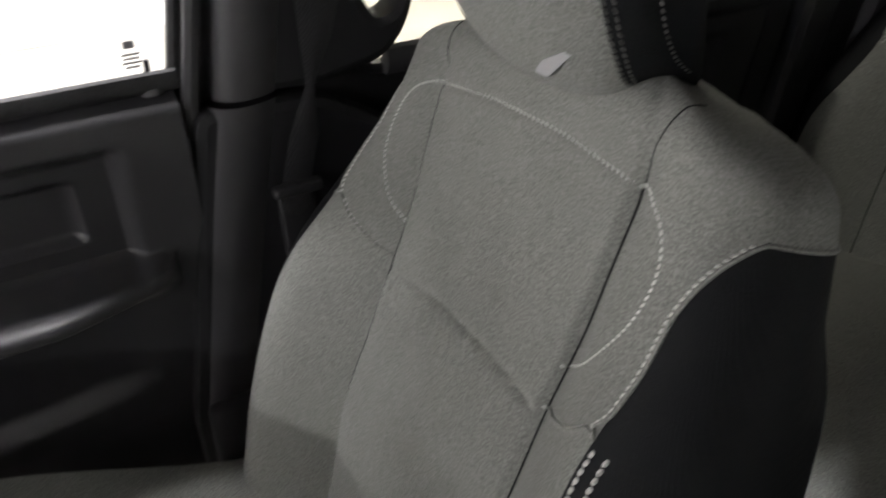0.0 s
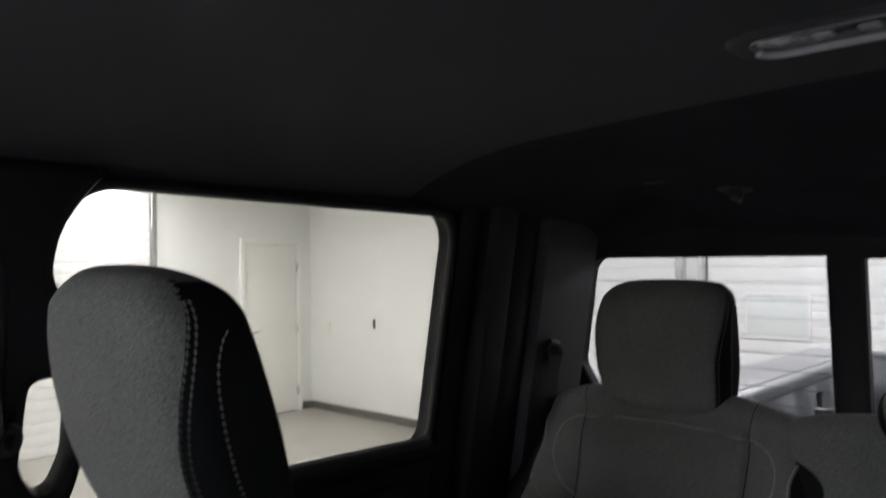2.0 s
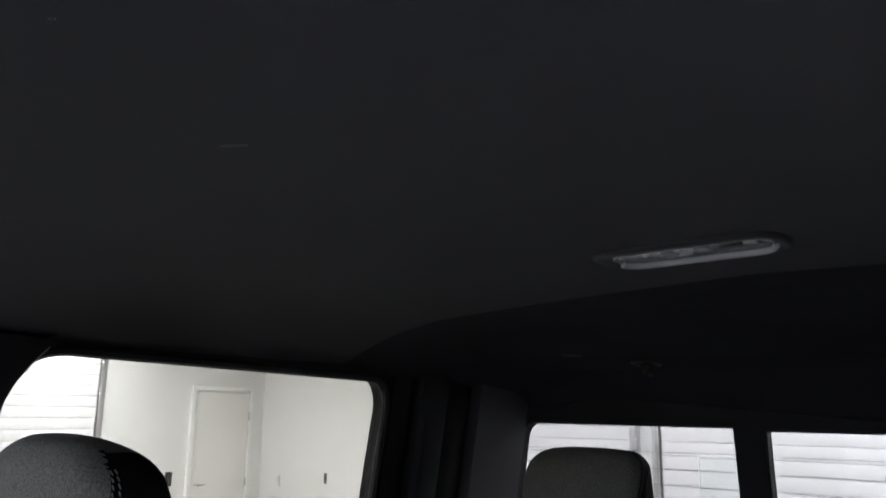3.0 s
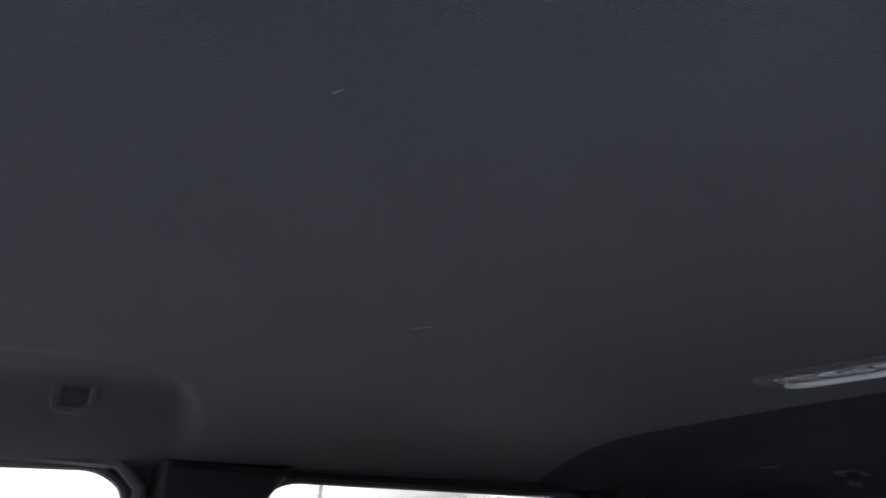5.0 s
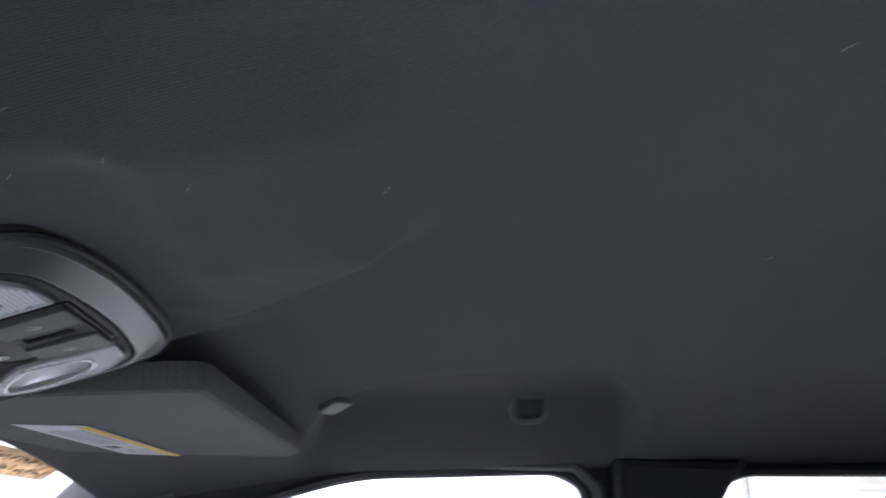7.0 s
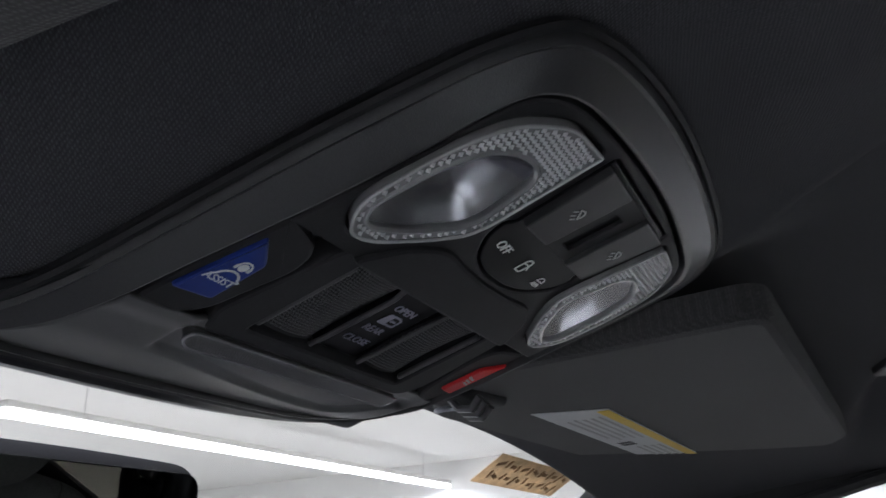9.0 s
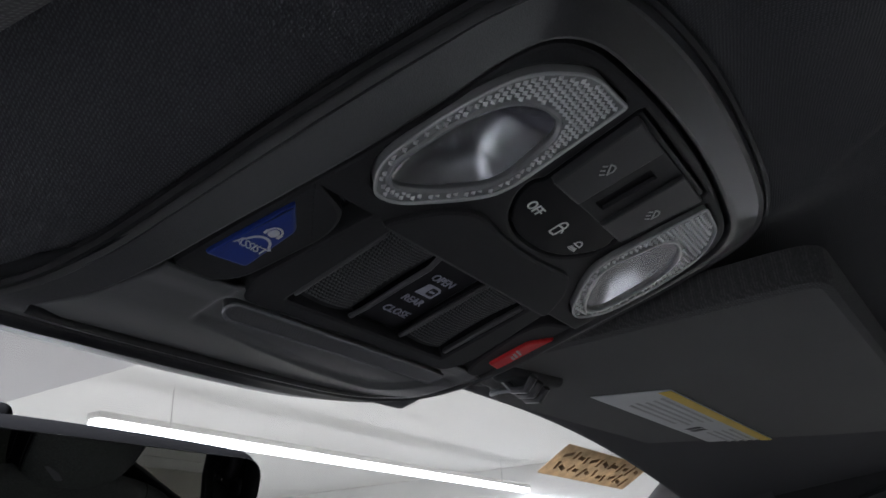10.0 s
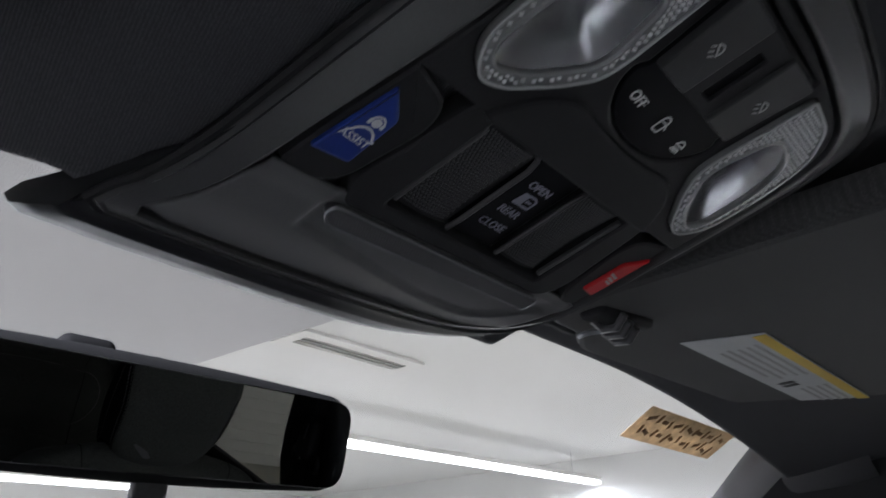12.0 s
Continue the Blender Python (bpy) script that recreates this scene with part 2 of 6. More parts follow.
_vo.voronoi_dimensions = "2D"
_vo.inputs["Scale"].default_value, _vo.inputs["Randomness"].default_value = 680, 0.0
_mr.inputs[1].default_value, _mr.inputs[2].default_value, _mr.inputs[3].default_value, _mr.inputs[4].default_value = 0.20, 0.34, 0.90, 1.0
_nt.links.new(_tc.outputs["Object"], _vo.inputs["Vector"])
_nt.links.new(_vo.outputs["Distance"], _mr.inputs[0])
_nt.links.new(_mr.outputs[0], [n for n in _nt.nodes if n.type == "BSDF_TRANSPARENT"][0].inputs[0])
translucent(TAN, 0.6)
TUBE_GLOW = glow("tube_glow", (1.0, 0.99, 0.97), 9.0)


# ---- mesh helpers ----
def mesh_of(name, bm, material, smooth=True):
    me = bpy.data.meshes.new(name)
    bm.normal_update()
    bm.to_mesh(me)
    bm.free()
    for m in (material if isinstance(material, (list, tuple)) else [material]):
        me.materials.append(m)
    if smooth:
        for p in me.polygons:
            p.use_smooth = True
        me.set_sharp_from_angle(angle=radians(38))
        cap = me.attributes.get("cap")
        if cap:
            flags = [a.value for a in cap.data]
            for e, flag in zip(me.edges, flags):
                if flag:
                    e.use_edge_sharp = True
            me.attributes.remove(me.attributes["cap"])
    return me


def part(name, bm, material, parent=None, label="", smooth=True):
    ob = new(name, mesh_of(name, bm, material, smooth))
    if parent is not None:
        ob.parent = parent
    if label:
        tagged(ob, label)
    return ob


def thing(name, m, label, category, group="", kind=""):
    ob = new(name)
    ob.empty_display_size = 0.05
    ob.matrix_world = m
    return tagged(ob, label, category, group, kind)


def clampf(v, a, b):
    return max(a, min(b, v))


def sstep(a, b, x):
    t = clampf((x - a) / (b - a), 0.0, 1.0)
    return t * t * (3 - 2 * t)


def grid_bm(rows, closed=False):
    """A sheet of quads from rows of points."""
    bm = bmesh.new()
    vs = [[bm.verts.new(p) for p in r] for r in rows]
    n = len(vs[0])
    for i in range(len(vs) - 1):
        for j in range(n if closed else n - 1):
            k = (j + 1) % n
            try:
                bm.faces.new((vs[i][j], vs[i][k], vs[i + 1][k], vs[i + 1][j]))
            except ValueError:
                pass
    return bm


def rbox(hx, hy, hz, r, k=3, n=(4, 4, 4), warp=None):
    """A box with rounded edges, centred; warp moves each point."""
    r = min(r, hx * 0.999, hy * 0.999, hz * 0.999)

    def ticks(h, m):
        a = [-h + r * (1 - math.cos(math.pi / 2 * i / k)) for i in range(k)]
        mid = [-h + r + (2 * h - 2 * r) * i / m for i in range(m + 1)]
        return a + mid + [-v for v in reversed(a)]
    T = [ticks(h, m) for h, m in zip((hx, hy, hz), n)]
    H = (hx, hy, hz)
    bm = bmesh.new()
    seen = {}

    def vert(p):
        q = tuple(round(c, 7) for c in p)
        if q not in seen:
            v = Vector(p)
            inner = Vector([clampf(c, -(h - r), h - r) for c, h in zip(v, H)])
            d = v - inner
            if d.length > 1e-9:
                v = inner + d.normalized() * r
            if warp:
                v = Vector(warp(v))
            seen[q] = bm.verts.new(v)
        return seen[q]
    for ax in range(3):
        a, b = [(1, 2), (2, 0), (0, 1)][ax]
        for sign in (-1, 1):
            for i in range(len(T[a]) - 1):
                for j in range(len(T[b]) - 1):
                    quad = []
                    for (ii, jj) in ((i, j), (i + 1, j), (i + 1, j + 1), (i, j + 1)):
                        p = [0, 0, 0]
                        p[ax], p[a], p[b] = sign * H[ax], T[a][ii], T[b][jj]
                        quad.append(vert(p))
                    if sign < 0:
                        quad.reverse()
                    if len(set(quad)) > 2:
                        try:
                            bm.faces.new(quad)
                        except ValueError:
                            pass
    return bm


def moved(bm, m):
    bm.transform(m)
    return bm


def round_poly(pts, r, k=5):
    """Rounds the corners of a flat polygon; r is one radius or one for each corner."""
    out = []
    n = len(pts)
    for i in range(n):
        p0, p1, p2 = Vector(pts[i - 1]), Vector(pts[i]), Vector(pts[(i + 1) % n])
        rr = r[i] if isinstance(r, (list, tuple)) else r
        a, b = p0 - p1, p2 - p1
        d = min(rr, a.length * 0.49, b.length * 0.49)
        if d < 1e-6:
            out.append(p1)
            continue
        s, e = p1 + a.normalized() * d, p1 + b.normalized() * d
        for j in range(k + 1):
            t = j / k
            out.append(s * (1 - t) ** 2 + p1 * 2 * t * (1 - t) + e * t * t)
    return out


def inset_poly(pts, d):
    n = len(pts)
    area = sum(pts[i - 1][0] * pts[i][1] - pts[i][0] * pts[i - 1][1] for i in range(n))
    sg = 1 if area > 0 else -1
    out = []
    for i in range(n):
        a, b = (Vector(pts[i]) - Vector(pts[i - 1])), (Vector(pts[(i + 1) % n]) - Vector(pts[i]))
        na = Vector((-a.y, a.x)).normalized() * sg if a.length > 1e-9 else Vector((0, 0))
        nb = Vector((-b.y, b.x)).normalized() * sg if b.length > 1e-9 else na
        nn = na + nb
        nn = nn.normalized() if nn.length > 1e-6 else na
        out.append(Vector(pts[i]) + nn * d / max(0.5, nn.dot(na)))
    return out


def prism(pts, h0, h1, bevel=0.0, holes=()):
    """A flat polygon, with holes, raised from h0 to h1, its top edge bevelled."""
    bm = bmesh.new()

    def ring(poly, h):
        return [bm.verts.new((p[0], p[1], h)) for p in poly]

    def wall(a, b):
        n = len(a)
        for i in range(n):
            j = (i + 1) % n
            bm.faces.new((a[i], a[j], b[j], b[i]))
    tops = []
    bots = []
    for poly, inward in [(pts, 1)] + [(h, -1) for h in holes]:
        poly = [Vector(p) for p in poly]
        lo = ring(poly, h0)
        if bevel:
            steps = [(0, h1 - bevel), (bevel * 0.3, h1 - bevel * 0.3), (bevel, h1)]
        else:
            steps = [(0, h1)]
        prev = lo
        for d, h in steps:
            cur = ring(inset_poly(poly, d * inward) if d else poly, h)
            wall(prev, cur)
            prev = cur
        tops.append(prev)
        bots.append(lo)
    for group in (tops, bots):
        edges = []
        for loop in group:
            for i in range(len(loop)):
                e = bm.edges.get((loop[i], loop[(i + 1) % len(loop)]))
                if e:
                    edges.append(e)
        if len(group) == 1:
            try:
                bm.faces.new(group[0])
            except ValueError:
                pass
        else:
            bmesh.ops.triangle_fill(bm, use_beauty=True, edges=edges)
    cap = bm.edges.layers.int.new("cap")
    for loop in tops:
        for i in range(len(loop)):
            e = bm.edges.get((loop[i], loop[(i + 1) % len(loop)]))
            if e:
                e[cap] = 1
    bmesh.ops.recalc_face_normals(bm, faces=bm.faces)
    return bm


def tube(points, r, n=8, closed=False, flat=None):
    """A bent rod through points; flat squeezes it to (across, through)."""
    P = [Vector(p) for p in points]
    rows = []
    up = Vector((0.13, 0.21, 1)).normalized()
    m = len(P)
    for i, p in enumerate(P):
        t = (P[(i + 1) % m] - P[i - 1]) if closed else (P[min(i + 1, m - 1)] - P[max(i - 1, 0)])
        t.normalize()
        a = t.cross(up)
        if a.length < 1e-4:
            a = t.cross(Vector((1, 0, 0)))
        a.normalize()
        b = a.cross(t).normalized()
        ra, rb = flat if flat else (r, r)
        rows.append([p + a * ra * math.cos(2 * math.pi * k / n) + b * rb * math.sin(2 * math.pi * k / n) for k in range(n)])
    if closed:
        rows.append(rows[0])
    bm = grid_bm(rows, closed=True)
    if closed:
        bmesh.ops.remove_doubles(bm, verts=bm.verts, dist=1e-6)
    else:
        bm.verts.ensure_lookup_table()
        for base in (0, (m - 1) * n):
            try:
                bm.faces.new([bm.verts[base + k] for k in range(n)])
            except ValueError:
                pass
    bmesh.ops.recalc_face_normals(bm, faces=bm.faces)
    return bm


def text_bm(txt, size, depth=0.0002):
    cu = bpy.data.curves.new("print", "FONT")
    cu.body, cu.size, cu.align_x, cu.align_y, cu.extrude = txt, size, "CENTER", "CENTER", depth
    cu.resolution_u = 3
    ob = bpy.data.objects.new("print", cu)
    scene.collection.objects.link(ob)
    me = bpy.data.meshes.new_from_object(ob.evaluated_get(bpy.context.evaluated_depsgraph_get()))
    bm = bmesh.new()
    bm.from_mesh(me)
    bpy.data.objects.remove(ob)
    bpy.data.curves.remove(cu)
    bpy.data.meshes.remove(me)
    return bm


def side_x(z):
    """The inside of the tumblehome of the cab's side at height z."""
    return 0.66 + 0.17 * (1.88 - z)


def side_place(bm, sign=1, off=0.0):
    """Lays a mesh drawn in (y, z, inward) on the cab's leaning side."""
    for v in bm.verts:
        y, z, h = v.co
        v.co = (sign * (side_x(z) + off - h), y, z)
    bmesh.ops.recalc_face_normals(bm, faces=bm.faces)
    return bm


# ---- the garage ----
GX0, GX1, GY0, GY1 = -8.0, 7.6, -5.5, 9.0


def slab(name, x0, x1, y0, y1, z0, z1, material, label="", bev=0.0):
    bm = rbox((x1 - x0) / 2, (y1 - y0) / 2, (z1 - z0) / 2, max(bev, 0.0005), 2, (1, 1, 1))
    moved(bm, Matrix.Translation(((x0 + x1) / 2, (y0 + y1) / 2, (z0 + z1) / 2)))
    ob = part(name, bm, material)
    return tagged(ob, label, kind="structure") if label else ob


slab("floor", GX0 - 0.2, GX1 + 0.2, GY0 - 0.2, GY1 + 0.2, -0.15, 0, CONCRETE, "pale sealed concrete floor of the garage")
slab("ceiling", GX0 - 0.2, GX1 + 0.2, GY0 - 0.2, GY1 + 0.2, CEIL_Z, CEIL_Z + 0.15, CEIL, "white painted garage ceiling")
slab("wall_east", GX1, GX1 + 0.2, GY0 - 0.2, GY1 + 0.2, 0, CEIL_Z, WALL, "white painted garage side wall with a door")
slab("wall_west", GX0 - 0.2, GX0, GY0 - 0.2, GY1 + 0.2, 0, CEIL_Z, WALL, "white painted plain garage wall")
slab("wall_south", GX0, GX1, GY0 - 0.2, GY0, 0, CEIL_Z, WALL, "white painted garage back wall")
slab("wall_north", GX0, GX1, GY1, GY1 + 0.2, 0, CEIL_Z, WALL, "white painted garage front wall")
slab("baseboard", GX1 - 0.012, GX1 - 0.0005, GY0 + 0.012, -3.55, 0, 0.09, SKIRT, "dark strip along the foot of the side wall")
slab("baseboard", 4.7, GX1 - 0.012, GY0 + 0.0005, GY0 + 0.012, 0, 0.09, SKIRT, "dark strip along the foot of the back wall")


def tube_lamp(x, y, length):
    lamp = thing("ceiling_lamp", pose(x, y, 2.72), "white tube lamp, known or added fill, hung below the garage ceiling", "lamp", "garage tube lamps")
    part("diffuser", rbox(length / 2, 0.055, 0.02, 0.018, 3, (2, 1, 1)), TUBE_GLOW, lamp, "glowing white tube")
    part("housing", moved(rbox(length / 2, 0.06, 0.02, 0.006, 2, (1, 1, 1)), Matrix.Translation((0, 0, 0.041))), DOORPAINT, lamp)
    for sx in (-1, 1):
        part("hanger", moved(tube([(0, 0, 0.06), (0, 0, CEIL_Z - 2.72)], 0.004), Matrix.Translation((sx * length * 0.4, 0, 0))), STEEL, lamp)
    return lamp


# lamp bodies for all of them, the added fill lights included
for tx, ty, tl, tw in TUBES:
    tube_lamp(tx, ty, tl)


def garage_door(y0, y1):
    """A flush white door with frame, hinges and handle in the side wall."""
    d = thing("door_1", pose(GX1, (y0 + y1) / 2, 0), "closed flush white door with steel hinges in the wall", "door", kind="structure")
    w = (y1 - y0) / 2
    part("door_leaf", moved(rbox(0.012, w - 0.03, 1.0, 0.003, 2, (1, 1, 1)), pose(-0.006, 0, 1.01)), DOORPAINT, d)
    for sy in (-1, 1):
        part("door_frame", moved(rbox(0.03, 0.03, 1.03, 0.004, 2, (1, 1, 1)), pose(-0.006, sy * (w + 0.005), 1.03)), WALL, d)
    part("door_frame", moved(rbox(0.03, w + 0.034, 0.03, 0.004, 2, (1, 1, 1)), pose(-0.005, 0, 2.065)), WALL, d)
    for z in (0.25, 1.0, 1.75):
        part("hinge", moved(rbox(0.010, 0.014, 0.055, 0.006, 2, (1, 1, 1)), pose(-0.036, -w + 0.03, z)), STEEL, d)
    part("handle", moved(tube([(-0.02, 0, 0), (-0.07, 0, 0), (-0.07, -0.10, 0)], 0.009), pose(0, w - 0.08, 1.0)), STEEL, d)
    return d


garage_door(-5.30, -4.53)


def sectional_door(m, width, height, label, windows=()):
    """A sectional overhead door; drawn in its own x (across) and z, facing +y."""
    d = thing("overhead_door", m, label, "garage door", kind="structure")
    n = int(height / 0.107)
    for i in range(n):
        h = height / n
        part("panel", moved(rbox(width / 2, 0.02, h / 2 - 0.0015, 0.004, 2, (1, 1, 1)), pose(0, 0.02, h * (i + 0.5))), PANEL, d)
    for sx in (-1, 1):
        part("track", moved(rbox(0.03, 0.03, height / 2 + 0.03, 0.006, 2, (1, 1, 1)), pose(sx * (width / 2 + 0.045), 0.03, height / 2)), STEEL, d)
    for x in windows:
        w = part("window_frame", prism(round_poly([(-0.24, -0.17), (0.24, -0.17), (0.24, 0.17), (-0.24, 0.17)], 0.01), 0, 0.014, 0.004,
                                       [round_poly([(-0.215, -0.145), (0.215, -0.145), (0.215, 0.145), (-0.215, 0.145)], 0.01)]), PANEL, d)
        w.matrix_local = pose(x, 0.04, 1.36, 90, 0, 180)
        p = part("pane", rbox(0.215, 0.145, 0.003, 0.002, 1, (1, 1, 1)), LAMP_PANE, w)
        p.matrix_local = pose(0, 0, 0.004)
    return d


LAMP_PANE = mat("frosted_door_pane", (0.74, 0.77, 0.76), 0.15, grain=0.02, grain_scale=50, blotch=0.03, blotch_scale=3)
sectional_door(pose(0.45, GY0, 0), 3.95, 2.8, "closed white sectional overhead door with a small window behind the truck", (1.46, -1.2))
sectional_door(pose(3.62, GY0, 0), 1.85, 2.8, "closed narrow white sectional door in the back wall")
sectional_door(pose(GX1, -0.55, 0, 0, 0, 90), 5.7, 2.8, "closed white sectional overhead door in the side wall")


def wall_plate(m, label, material, hx, hz, category="switch"):
    d = thing("wall_switch", m, label, category)
    part("plate", rbox(hx, 0.008, hz, 0.004, 2, (1, 1, 1)), material, d)
    part("rocker", moved(rbox(hx * 0.45, 0.006, hz * 0.5, 0.003, 2, (1, 1, 1)), pose(0, 0.008, 0)), RUBBER if material is not DOORPAINT else DOORPAINT, d)
    return d


wall_plate(pose(6.4, GY0 + 0.009, 1.095), "small dark switch on the white back wall", SKIRT, 0.018, 0.055)
wall_plate(pose(7.24, GY0 + 0.009, 1.02), "small white socket plate on the back wall", DOORPAINT, 0.04, 0.06, "socket")
wall_plate(pose(GX1 - 0.009, -4.29, 1.08, 0, 0, 90), "dark door opener box with red button beside the door", RUBBER, 0.04, 0.075)

# grey raised overhead panel and the ceiling vent ahead of the truck
slab("overhead_panel", GX0 + 0.01, 2.12, 1.2, GY1 - 0.01, 2.90, 2.94, GREYPANEL, "grey overhead door panel raised under the ceiling")


def ceiling_vent():
    d = thing("ceiling_vent", pose(2.78, 3.45, CEIL_Z - 0.02), "white slotted air vent in the garage ceiling", "vent")
    part("frame", prism(round_poly([(-0.48, -0.14), (0.48, -0.14), (0.48, 0.14), (-0.48, 0.14)], 0.02), 0, 0.02, 0.004,
                        [round_poly([(-0.40, -0.06), (0.40, -0.06), (0.40, 0.06), (-0.40, 0.06)], 0.01)]), DOORPAINT, d)
    for k in range(3):
        part("slat", moved(rbox(0.40, 0.018, 0.002, 0.001, 1, (1, 1, 1)), pose(0, -0.04 + 0.04 * k, 0.008, 35)), DOORPAINT, d)
    return d


ceiling_vent()

# ---- the truck's cab: shell, glass, headliner ----
CON_O = Vector((0.0115, 0.62, 1.90))
CON_M = Matrix(((1, 0, 0, CON_O.x), (0, -0.9630, -0.2696, CON_O.y), (0, 0.2696, -0.9630, CON_O.z), (0, 0, 0, 1)))
# console frame: x across, y to the rear along its face, z out of its face


def crease_y(x):
    """Where the headliner breaks into the rear slope."""
    return -0.452 - 0.12 * min(abs(x), 0.5)


def headliner_z(x, y):
    ax = abs(x)
    z = 1.957 - 0.010 * (ax / 0.5) ** 2
    edge = 0.29 + 0.15 * sstep(0.05, -0.20, y)
    z -= 0.047 * clampf((ax - edge) / (0.665 - edge), 0, 1) ** 2
    # shallow flat lobe round the handle plug
    rad = math.hypot((y - 0.300) / 0.215, (0.70 - ax) / 0.42)
    pad = sstep(1.00, 0.86, rad)
    z += pad * (max(z, 1.957 + 0.012 * sstep(0.30, 0.40, ax) - 0.078 * sstep(0.47, 0.69, ax)) - z)
    # rear slope behind the cross crease
    if y < crease_y(x):
        k = crease_y(x) - y
        z -= 0.13 * k + 0.09 * sstep(0.42, 0.60, k)
        z = max(z, 1.800 + 0.05 * sstep(-0.97, -0.85, y))
    # front slope to the header
    z -= 0.030 * sstep(0.45, 0.80, y)
    # raised bay beside the console swelling
    if x < 0:
        z += 0.020 * sstep(-0.178, -0.235, x) * sstep(-0.46, -0.28, x) * sstep(0.36, 0.47, y) * sstep(0.80, 0.66, y)
    # swelling that carries the overhead console
    zb = CON_O.z - 0.28 * (y - CON_O.y) + 0.013
    dx = max(0.0, x - 0.104) if x > 0 else 0.95 * max(0.0, -0.100 - x)
    dy = max(0.0, 0.530 - y)
    d = math.hypot(dx, dy * 0.8)
    u = clampf(d / 0.052, 0, 1)
    k = 1 - (0.6 * u + 0.4 * sstep(0, 1, u) if x < 0 else sstep(0, 1, u))
    if zb < z:
        z = z + (zb - z) * k
    # the swelling runs back to a fold that starts at the visor's corner
    ln = max(x + 0.004, 0.0) * 0.86 - (y - 0.411)
    soft = 0.0028 + 0.030 * sstep(0.02, -0.05, x)
    drop = 0.0120 * sstep(soft, -1.2 * soft, ln) + 0.0095 * sstep(0.0, -0.11, ln)
    if drop > 0:
        z += (min(z, max(1.957 - drop, 1.900)) - z) * sstep(-0.172, -0.110, x) * sstep(0.27, 0.16, x)
    # clear of the console's lip
    lip = 1 - sstep(0.0, 0.03, math.hypot(max(0.0, abs(x - 0.0095) - 0.110), max(0.0, 0.518 - y)))
    z += (max(z, zb - 0.001) - z) * lip
    return z


def liner_front(x):
    return 0.768 - 0.012 * sstep(0.20, 0.12, abs(x)) - 0.034 * sstep(0.150, 0.118, abs(x - 0.0115)) - 0.03 * (x / 0.66) ** 2


def build_headliner():
    rows = []
    rear, ny, nx = 90, 300, 300
    for i in range(rear + ny + 1):
        r = []
        for j in range(nx + 1):
            x = -0.668 + 1.336 * j / nx
            cr = crease_y(x)
            y = -1.005 + (cr + 1.005) * i / rear if i <= rear else cr + (liner_front(x) - cr) * (i - rear) / ny
            r.append((x, y, headliner_z(x, y)))
        rows.append(r)
    bm = grid_bm(rows)
    # faces behind the cross crease take the darker colour
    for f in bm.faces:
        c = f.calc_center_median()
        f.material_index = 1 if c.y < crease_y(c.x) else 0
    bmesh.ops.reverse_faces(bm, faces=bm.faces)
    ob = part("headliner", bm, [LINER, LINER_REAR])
    sol = ob.modifiers.new("thickness", "SOLIDIFY")
    sol.thickness, sol.offset = 0.006, -1
    return tagged(ob, "charcoal woven cloth headliner over the cab", kind="structure")


build_headliner()

REAR_WIN = round_poly([(-0.055, 1.886), (-0.012, 1.86), (0.0, 1.80), (0.02, 1.70), (0.024, 1.530), (0.0, 1.500), (-0.588, 1.494), (-0.612, 1.516), (-0.617, 1.84), (-0.595, 1.873)],
                      [0.03, 0.03, 0.03, 0.03, 0.02, 0.02, 0.02, 0.02, 0.03, 0.02], 4)
FRONT_WIN = round_poly([(0.192, 1.531), (0.171, 1.65), (0.147, 1.776), (0.146, 1.870), (0.185, 1.894), (0.44, 1.895), (0.60, 1.855), (1.02, 1.56), (1.02, 1.535)],
                       [0.006, 0.03, 0.03, 0.02, 0.02, 0.05, 0.05, 0.02, 0.01], 4)


def side_shell(sign, name, label):
    outline = [(-1.03, 0.62), (1.15, 0.62), (1.15, 1.52), (0.86, 1.78), (0.70, 1.90), (0.45, 1.955), (-0.80, 1.955), (-1.03, 1.84)]
    bm = prism(outline, -0.035, -0.006, 0, [REAR_WIN, FRONT_WIN])
    ob = part(name, side_place(bm, sign), TRIM, smooth=False)
    tagged(ob, label, kind="structure")
    # the driver-side rear pane is darkened only to hold back light
    for k, win, gl, txt in ((1, FRONT_WIN, CLEAR, "clear side window glass of the front door"), (2, REAR_WIN, TINTED if sign > 0 else LIGHT_CUT, "tinted glass of the rear door")):
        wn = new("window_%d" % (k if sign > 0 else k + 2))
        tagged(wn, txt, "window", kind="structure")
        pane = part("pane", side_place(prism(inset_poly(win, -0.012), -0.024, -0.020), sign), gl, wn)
        pane.visible_shadow = k == 2
        sb = tube([(p[0], p[1], -0.004) for p in win], 0.007, 8, True)
        part("weather_strip", side_place(sb, sign), RUBBER, wn, "black rubber window seal")


side_shell(1, "wall_cab_passenger", "black inner side of the truck cab, passenger side")
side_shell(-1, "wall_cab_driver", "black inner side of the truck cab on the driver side")


